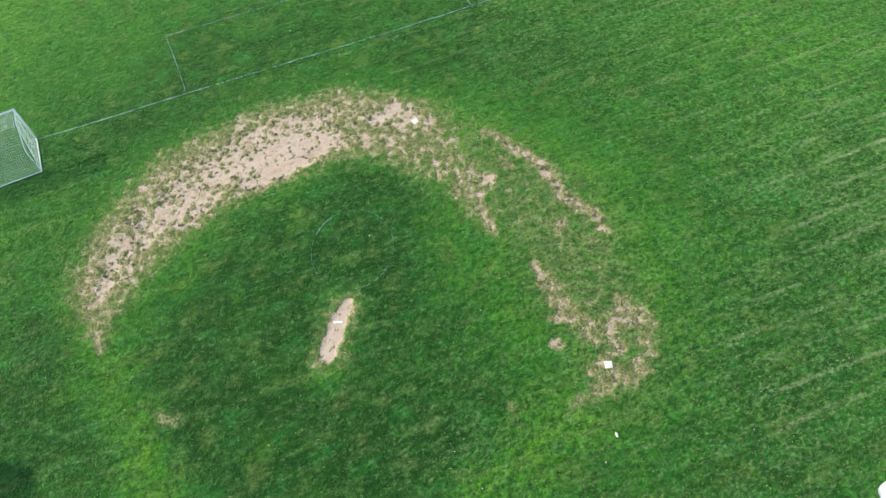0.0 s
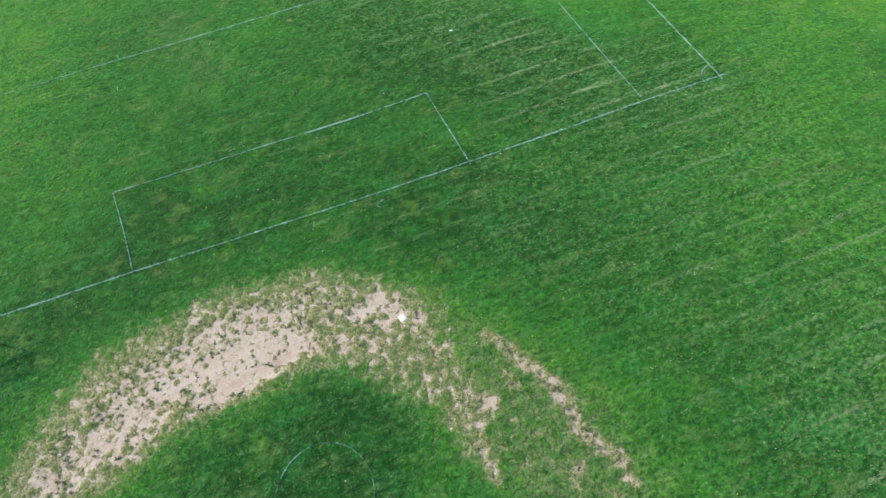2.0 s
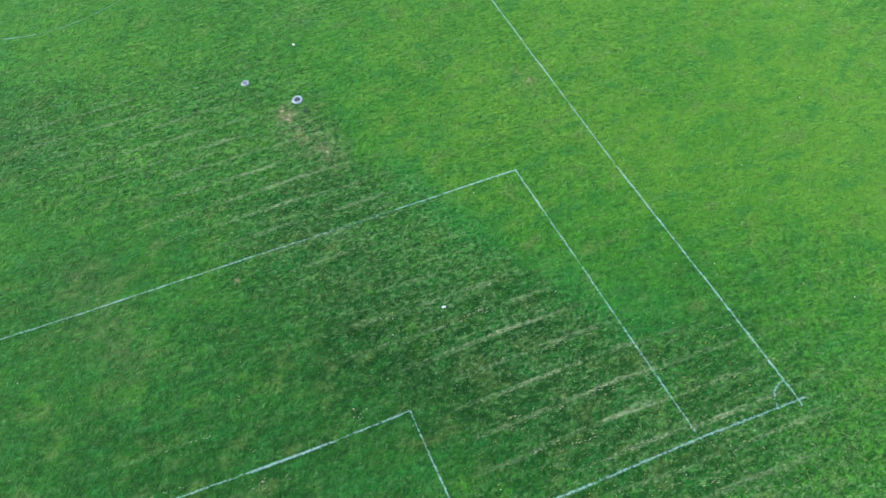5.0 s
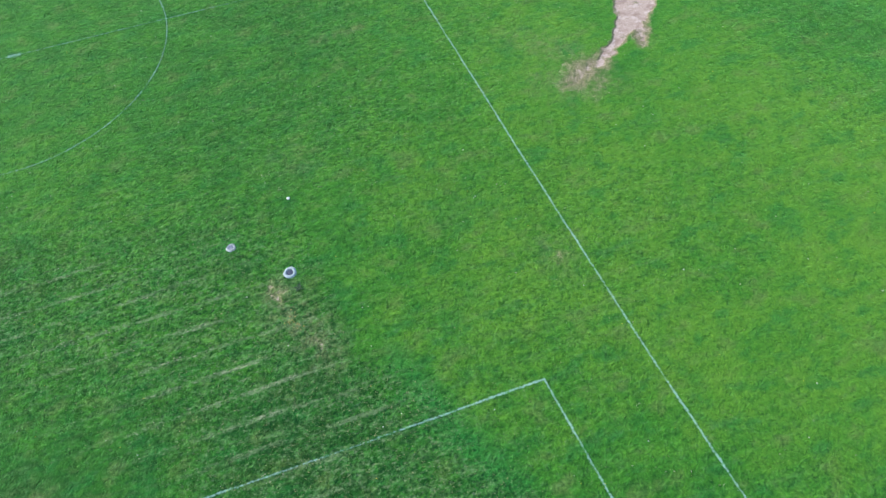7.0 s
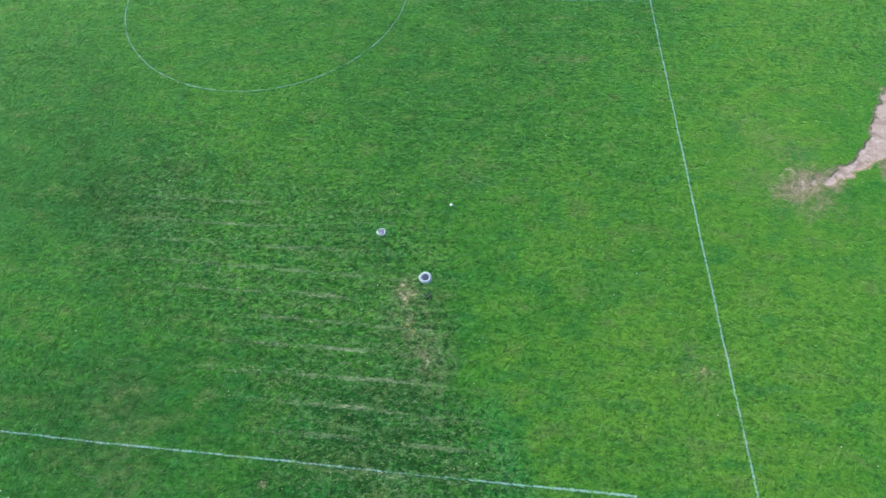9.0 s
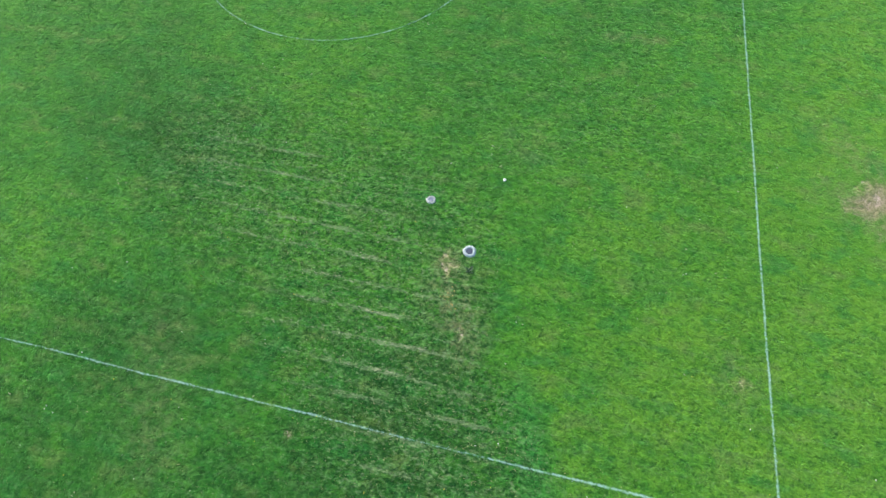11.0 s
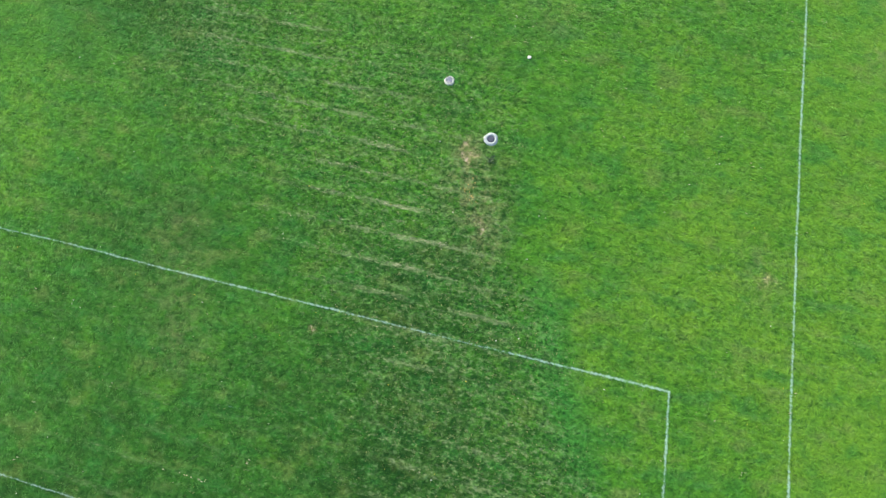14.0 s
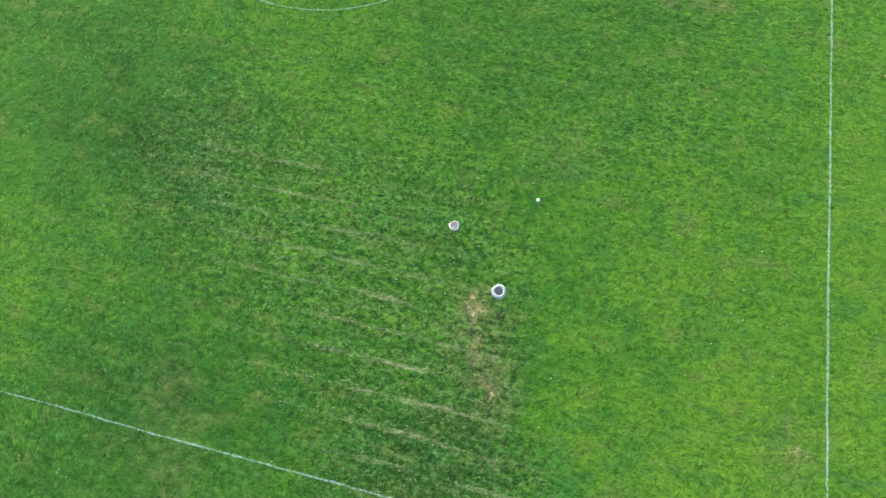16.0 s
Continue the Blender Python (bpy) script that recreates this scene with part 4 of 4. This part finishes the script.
def make_cover(x, y, r_out, r_in, wobble, collar_mat, lid_mat, label, lid_label):
    cover = new("irrigation_cover")
    cover.matrix_world = pose(x, y, height(x, y))
    revolve("collar", [(r_in, -0.04), (r_in, 0.04), (r_in + 0.03, 0.057), ((r_in + r_out) / 2, 0.062), (r_out - 0.04, 0.04), (r_out, 0.01), (r_out + 0.02, -0.04)], collar_mat, cover, wobble=wobble, seed=3)
    lid = revolve("lid", [(0.0, 0.035), (r_in * 0.6, 0.032), (r_in * 0.93, 0.022), (r_in * 0.98, 0.0), (r_in * 0.98, -0.04)], lid_mat, cover)
    tagged(lid, lid_label)
    bm = bmesh.new()
    bmesh.ops.create_cone(bm, cap_ends=True, segments=12, radius1=0.018, radius2=0.014, depth=0.014, matrix=Matrix.Translation((0, 0, 0.04)))
    part("bolt", bm, lid_mat, lid)
    return tagged(cover, label, "irrigation cover", group="irrigation covers in the grass")


make_cover(-10.54, 59.26, 0.335, 0.182, 0.06, COLLAR_WHITE, LID_DARK, "round irrigation cover with white collar and dark lid", "dark blue-grey lid")
make_cover(-13.95, 60.74, 0.25, 0.155, 0.10, COLLAR_STAINED, LID_DUSTY, "round irrigation cover with stained grey collar and dusty blue-grey lid", "dusty blue-grey lid")


def make_marker(x, y):
    """A low training marker with a small hole in its crown."""
    ob = revolve("marker_disc", [(0.025, 0.010), (0.025, 0.026), (0.04, 0.028), (0.06, 0.022), (0.082, 0.008), (0.087, 0.004), (0.085, 0.0), (0.078, 0.002), (0.060, 0.012), (0.04, 0.018), (0.025, 0.010)], BALL_WHITE, None)
    ob.matrix_world = pose(x, y, height(x, y) + 0.035)
    return tagged(ob, "low white plastic training marker on the grass", "marker disc")


make_marker(-11.37, 63.9)


def make_scrap(name, x, y, sx, sy, turn, mat, label, category, seed, lift=0.05):
    """A crumpled sheet with a thickness, lying on the grass."""
    rng = random.Random(seed)
    bm = bmesh.new()
    bmesh.ops.create_grid(bm, x_segments=9, y_segments=9, size=0.5)
    for v in bm.verts:
        px, py = v.co.x, v.co.y
        px, py = px * math.sqrt(1 - 2 * py * py), py * math.sqrt(1 - 2 * px * px)
        far = math.hypot(px, py) * 2
        squeeze = 1 + 0.06 * math.sin(5 * math.atan2(py, px) + seed)
        v.co = Vector((px * sx * squeeze, py * sy * squeeze, lift * (0.5 + 0.5 * math.sin(px * 9 + seed) * math.cos(py * 7) + rng.uniform(-0.35, 0.35)) * max(0.15, 1 - 0.7 * far)))
    solid = bmesh.ops.extrude_face_region(bm, geom=bm.faces[:])["geom"]
    for g in solid:
        if isinstance(g, bmesh.types.BMVert):
            g.co.z += 0.006
    ob = part(name, bm, mat)
    ob.matrix_world = pose(x, y, height(x, y) + 0.012, 0, 0, turn)
    return tagged(ob, label, category)


make_scrap("paper_scrap", 5.42, 8.5, 0.12, 0.24, 18, PAPER, "cream paper scrap lying on the grass", "litter", 2)
make_scrap("paper_cup_scrap", -1.65, 45.64, 0.24, 0.12, 8, PLASTIC_SHEET, "crushed white paper cup on the dark grass", "litter", 5)
make_scrap("plastic_sheet", 16.3, 6.0, 1.5, 1.4, 30, PLASTIC_SHEET, "crumpled white plastic sheet lying on the grass", "plastic sheet", 9, 0.22)


def make_weed(x, y):
    """A dark broad-leaved rosette in the lawn."""
    rng = random.Random(4)
    bm = bmesh.new()
    for k in range(26):
        a, long, rise = k * 2.4, rng.uniform(0.10, 0.19), rng.uniform(0.03, 0.10)
        root = Vector((rng.uniform(-0.13, 0.13), rng.uniform(-0.10, 0.10), 0))
        c, d = Vector((math.cos(a), math.sin(a), 0)), Vector((-math.sin(a), math.cos(a), 0))
        rows = []
        for s, w, z in ((0.0, 0.012, 0.0), (0.4, 0.032, 0.8), (0.75, 0.028, 1.0), (1.0, 0.004, 0.7)):
            mid = root + c * long * s + Vector((0, 0, rise * z + 0.01))
            rows.append((bm.verts.new(mid - d * w), bm.verts.new(mid - Vector((0, 0, 0.008))), bm.verts.new(mid + d * w)))
        for p, q in zip(rows, rows[1:]):
            bm.faces.new((p[0], p[1], q[1], q[0]))
            bm.faces.new((p[1], p[2], q[2], q[1]))
    ob = part("weed_rosette", bm, WEED_LEAF)
    ob.matrix_world = pose(x, y, height(x, y))
    return tagged(ob, "dark green broad-leaved weed in the lawn", "weed")


make_weed(-9.97, 58.39)


def make_slab():
    """A weathered concrete slab at the wide end of the footpath."""
    bm = bmesh.new()
    bmesh.ops.create_grid(bm, x_segments=26, y_segments=44, size=0.5)
    bmesh.ops.scale(bm, vec=(2.4, 4.6, 1), verts=bm.verts)
    for v in bm.verts:
        v.co.z = 0.022 + 0.008 * noise.noise(v.co * 0.8)
        if abs(v.co.x) > 1.19 or abs(v.co.y) > 2.29:
            v.co += Vector((noise.noise(v.co * 3.1), noise.noise(v.co * 2.7 + Vector((5, 0, 0))), 0)) * 0.20
    out = bmesh.ops.extrude_edge_only(bm, edges=[e for e in bm.edges if e.is_boundary])["geom"]
    for v in [g for g in out if isinstance(g, bmesh.types.BMVert)]:
        v.co.z = -0.08
    away = [min(1.21 - abs(v.co.x), 2.31 - abs(v.co.y)) for v in bm.verts]
    ob = part("concrete_slab", bm, CONCRETE)
    paint_on(ob, rim=1 - smooth(0.0, 0.5, np.array(away)))
    x, y = 11.25, 87.6
    ob.matrix_world = pose(x, y, height(x, y), 0, 0, -11)
    return tagged(ob, "pale weathered concrete slab on the bare path", "slab")


make_slab()


# ---- grass blades, flowers ----
def inside(x, y, corners):
    hit = np.zeros(x.shape, bool)
    for (ax, ay), (bx, by) in zip(corners, corners[1:] + corners[:1]):
        hit ^= ((ay > y) != (by > y)) & (x < (bx - ax) * (y - ay) / (by - ay + 1e-12) + ax)
    return hit


LAWN = [(-27, 2), (19, 2), (28, 34), (29, 70), (25, 88), (10, 97), (-30, 90), (-56, 72), (-44, 50), (-38, 38)]


def make_grass(count, blades):
    rng = np.random.RandomState(11)
    x, y = rng.uniform(-56, 29, count), rng.uniform(2, 97, count)
    bare = bare_soil(x, y)
    keep = inside(x, y, LAWN) & (rng.uniform(0, 1, count) > smooth(0.10, 0.55, bare) * 0.95) & (footpath(x, y) < 0.2)
    keep &= rng.uniform(0, 1, count) < 0.70 + 0.5 * fbm(x, y, 0.9, 2)
    for cx, cy, r in ((-10.54, 59.26, 0.26), (-13.95, 60.74, 0.16), (5.41, 11.65, 0.24), (-3.96, 26.31, 0.24), (-7.32, 13.93, 0.32)):
        keep &= np.hypot(x - cx, y - cy) > r
    x, y, bare = x[keep], y[keep], bare[keep]
    n = len(x)
    dist, worn = line_distance(x, y)
    paint = np.where(dist < 0.02, (rng.uniform(0, 1, n) > worn * 1.2) * rng.uniform(0.15, 0.7, n), 0.0)
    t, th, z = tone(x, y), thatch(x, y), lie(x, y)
    tall = rng.uniform(0.6, 1.4, n) * (0.72 + 0.95 * th) * (1 - 0.3 * bare) * np.where(dist < 0.02, 0.5, 1.0)
    rep = lambda a: np.repeat(a, blades)
    az = rng.uniform(0, 2 * np.pi, n * blades)
    lean = rng.uniform(0.5, 1.6, n * blades)
    size = rep(tall) * rng.uniform(0.7, 1.3, n * blades)
    ox, oy = rep(x) + rng.normal(0, 0.022, n * blades), rep(y) + rng.normal(0, 0.022, n * blades)
    wide, high, reach = 0.011 * size, 0.032 * size / (0.7 + 0.5 * lean), 0.05 * size * lean
    cx, cy = np.cos(az), np.sin(az)
    zz = rep(z)
    v = np.stack([np.stack([ox - cy * wide, oy + cx * wide, zz], 1), np.stack([ox + cy * wide, oy - cx * wide, zz], 1), np.stack([ox + cx * reach, oy + cy * reach, zz + high], 1)], 1).reshape(-1, 3)
    ob = link_mesh("grass", v, np.arange(len(v)).reshape(-1, 3), BLADES)
    rep3 = lambda a: np.repeat(a, 3)
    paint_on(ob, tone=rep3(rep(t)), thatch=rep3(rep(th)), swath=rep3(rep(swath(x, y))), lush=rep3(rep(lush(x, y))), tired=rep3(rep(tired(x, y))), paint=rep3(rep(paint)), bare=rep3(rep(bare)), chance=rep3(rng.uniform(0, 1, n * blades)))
    return tagged(ob, "short mown green grass with straw among it", "grass", kind="stuff")


make_grass(900000, 4)


def make_clumps(count):
    """Tough dark grass clumps left standing in the worn soil."""
    rng = np.random.RandomState(17)
    x, y = rng.uniform(-24, 9, count), rng.uniform(9, 30, count)
    bare = bare_soil(x, y)
    ok = (bare > 0.41) & (rng.uniform(0, 1, count) < 1.25 - bare) & (fbm(x, y, 0.8, 2) > -0.25 + 0.5 * (bare - 0.5))
    for cx, cy, r in ((5.41, 11.65, 0.4), (-3.96, 26.31, 0.4), (-7.27, 13.60, 1.5)):
        ok &= np.hypot(x - cx, y - cy) > r
    x, y = x[ok], y[ok]
    blades, n = 16, len(x)
    size = np.repeat(rng.uniform(0.6, 1.5, n), blades)
    az, reach = rng.uniform(0, 2 * np.pi, n * blades), rng.uniform(0.03, 0.13, n * blades) * size
    ox, oy = np.repeat(x, blades) + rng.normal(0, 0.03, n * blades) * size, np.repeat(y, blades) + rng.normal(0, 0.03, n * blades) * size
    z, high, wide = np.repeat(lie(x, y), blades), rng.uniform(0.025, 0.075, n * blades) * size, 0.013 * size
    c, s = np.cos(az), np.sin(az)
    v = np.stack([np.stack([ox - s * wide, oy + c * wide, z], 1), np.stack([ox + s * wide, oy - c * wide, z], 1), np.stack([ox + c * reach, oy + s * reach, z + high], 1)], 1).reshape(-1, 3)
    ob = link_mesh("grass_clumps", v, np.arange(len(v)).reshape(-1, 3), CLUMP)
    return tagged(ob, "dark tough grass clumps standing in worn soil", "grass clumps", kind="stuff")


make_clumps(7000)


def make_flowers(name, count, seed, size, mat, label):
    """Flower heads, thinly strewn."""
    rng = np.random.RandomState(seed)
    x, y = rng.uniform(-50, 26, count), rng.uniform(5, 92, count)
    ok = inside(x, y, LAWN) & (bare_soil(x, y) < 0.3)
    x, y = x[ok], y[ok]
    r = size * rng.uniform(0.4, 1.1, len(x))
    z = lie(x, y) + 0.035
    d = np.array([(1, 0, 0), (-1, 0, 0), (0, 1, 0), (0, -1, 0), (0, 0, 0.8), (0, 0, -1.0)])
    v = (np.stack([x, y, z], 1)[:, None] + d[None] * r[:, None, None]).reshape(-1, 3)
    f = np.array([(0, 2, 4), (2, 1, 4), (1, 3, 4), (3, 0, 4), (2, 0, 5), (1, 2, 5), (3, 1, 5), (0, 3, 5)])
    ob = link_mesh(name, v, (np.arange(len(x))[:, None, None] * 6 + f[None]).reshape(-1, 3), mat, flat=False)
    return tagged(ob, label, "flowers", kind="stuff")


make_flowers("clover_flowers", 420, 5, 0.031, PETAL, "tiny white clover flowers scattered in the grass")
make_flowers("yellow_flowers", 380, 9, 0.026, YELLOW, "tiny yellow flowers scattered in the grass")


def make_blossoms():
    """Orange-yellow weed blossoms in the thin turf below the cover."""
    rng = np.random.RandomState(12)
    n = 22
    k = rng.randint(0, 3, n)
    x = np.array([-9.98, -9.72, -10.1])[k] + rng.normal(0, 0.16, n)
    y = np.array([56.75, 56.25, 56.45])[k] + rng.normal(0, 0.14, n)
    a = np.linspace(0, 2 * np.pi, 6)[:-1]
    r, z = rng.uniform(0.014, 0.034, n), lie(x, y) + 0.05
    ring = np.stack([x[:, None] + r[:, None] * np.cos(a), y[:, None] + r[:, None] * np.sin(a), z[:, None] + 0 * a], 2)
    v = np.concatenate([ring, np.stack([x, y, z + 0.02], 1)[:, None], np.stack([x, y, z - 0.03], 1)[:, None]], 1).reshape(-1, 3)
    f = np.array([(i, (i + 1) % 5, 5) for i in range(5)] + [((i + 1) % 5, i, 6) for i in range(5)])
    ob = link_mesh("weed_blossoms", v, (np.arange(n)[:, None, None] * 7 + f[None]).reshape(-1, 3), BLOSSOM)
    return tagged(ob, "small orange-yellow weed blossoms in thin turf", "flowers", kind="stuff")


make_blossoms()


WADS = [(10.04, 35.31), (12.73, 32.76), (14.79, 30.01), (0.23, 45.5), (3.68, 43.68), (1.73, 40.37), (9.69, 37.62), (11.09, 44.38), (2.37, 38.77),
        (4.37, 39.22), (-0.1, 45.1), (0.28, 46.7), (5.09, 41.51), (6.75, 39.04), (18.52, 31.73), (21.6, 30.17), (18.35, 20.6), (15.43, 11.68),
        (11.98, 10.43), (17.52, 31.3), (10.35, 28.37), (8.08, 23.85), (8.88, 21.69), (-12.5, 39.3), (-13.9, 36.9)]


def make_clippings():
    """Dry clippings that the mower left in rows along the pitch's width."""
    rng = np.random.RandomState(23)
    n = 160000
    u, v = rng.uniform(-50, 45, n), rng.uniform(-30, 98, n)
    x, y = u * CU - v * SU, u * SU + v * CU
    gather = fbm(u / 1.5, v / 0.8, 1.0, 3) + swath(x, y) * (0.68 * np.cos(2 * np.pi * (v - 43.9) / 1.38 + 0.7 * fbm(u, v, 9.0, 1)) - 0.05)
    ok = inside(x, y, LAWN) & (bare_soil(x, y) < 0.15) & (gather + rng.uniform(-0.2, 0.2, n) > 0.66)
    x, y = x[ok], y[ok]
    # thicker wads where the mower shed them
    for cx, cy in WADS:
        k = rng.randint(6, 16)
        da, db = rng.normal(0, rng.uniform(0.25, 0.7), k), rng.normal(0, 0.045, k)
        x, y = np.concatenate([x, cx + da * CU - db * SU]), np.concatenate([y, cy + da * SU + db * CU])
    n = len(x)
    a = FIELD + rng.normal(0, 0.25, n)
    long, wide = rng.uniform(0.02, 0.085, n), rng.uniform(0.008, 0.02, n)
    z = lie(x, y) + 0.036
    e1 = np.stack([np.cos(a), np.sin(a), rng.normal(0, 0.08, n)], 1) * long[:, None]
    e2 = np.stack([-np.sin(a), np.cos(a), 0 * a], 1) * wide[:, None]
    e3 = np.tile([0, 0, 0.012], (n, 1))
    c = np.stack([x, y, z], 1)
    v = np.stack([c - e1, c + e2, c + e1, c - e2, c + e3, c - e3], 1).reshape(-1, 3)
    f = np.array([(0, 3, 4), (3, 2, 4), (2, 1, 4), (1, 0, 4), (3, 0, 5), (2, 3, 5), (1, 2, 5), (0, 1, 5)])
    ob = link_mesh("straw_clippings", v, (np.arange(n)[:, None, None] * 6 + f[None]).reshape(-1, 3), STRAW)
    return tagged(ob, "dry pale grass clippings lying in mown rows", "clippings", kind="stuff")


make_clippings()


# ---- the tree whose shade falls on the field's edge ----
def make_tree(x, y):
    rng = random.Random(31)
    tree = new("tree")
    tree.matrix_world = pose(x, y, height(x, y))
    bm = bmesh.new()
    tube(bm, (0, 0, -0.1), (0.05, 0.03, 2.2), 0.20, 12, 0.15)
    tube(bm, (0.05, 0.03, 2.15), (0.0, 0.1, 5.6), 0.15, 10, 0.05)
    ends = []
    for k in range(14):
        a, z = k * 2.4, 2.1 + 0.26 * k
        reach = rng.uniform(1.1, 2.0) * (1 - 0.03 * k)
        tip = Vector((math.cos(a) * reach, math.sin(a) * reach, z + rng.uniform(0.7, 1.5)))
        tube(bm, (0.03, 0.05, z), tip, 0.055, 7, 0.02)
        ends.append(tip)
        for j in range(3):
            twig = tip + Vector((rng.uniform(-0.7, 0.7), rng.uniform(-0.7, 0.7), rng.uniform(-0.2, 0.8)))
            tube(bm, tip * 0.8 + Vector((0, 0, z * 0.2)), twig, 0.022, 5, 0.008)
            ends.append(twig)
    part("trunk", bm, BARK, tree, "grey-brown bark")
    gen = np.random.RandomState(8)
    at = np.array([tuple(e) for e in ends])[gen.randint(0, len(ends), 20000)] + gen.normal(0, 0.27, (20000, 3))
    d1 = gen.normal(0, 1, (20000, 3))
    d1 /= np.linalg.norm(d1, axis=1)[:, None]
    d2 = np.cross(d1, gen.normal(0, 1, (20000, 3)))
    d2 /= np.linalg.norm(d2, axis=1)[:, None]
    s = gen.uniform(0.07, 0.13, (20000, 1))
    v = np.stack([at - d1 * s, at + d2 * s * 0.5, at + d1 * s, at - d2 * s * 0.5], 1).reshape(-1, 3)
    crown = link_mesh("crown", v, np.arange(80000).reshape(-1, 4), LEAF, tree)
    tagged(crown, "loose green foliage")
    return tagged(tree, "young broad-leaved tree with loose green foliage", "tree")


make_tree(-34.1, 9.3)
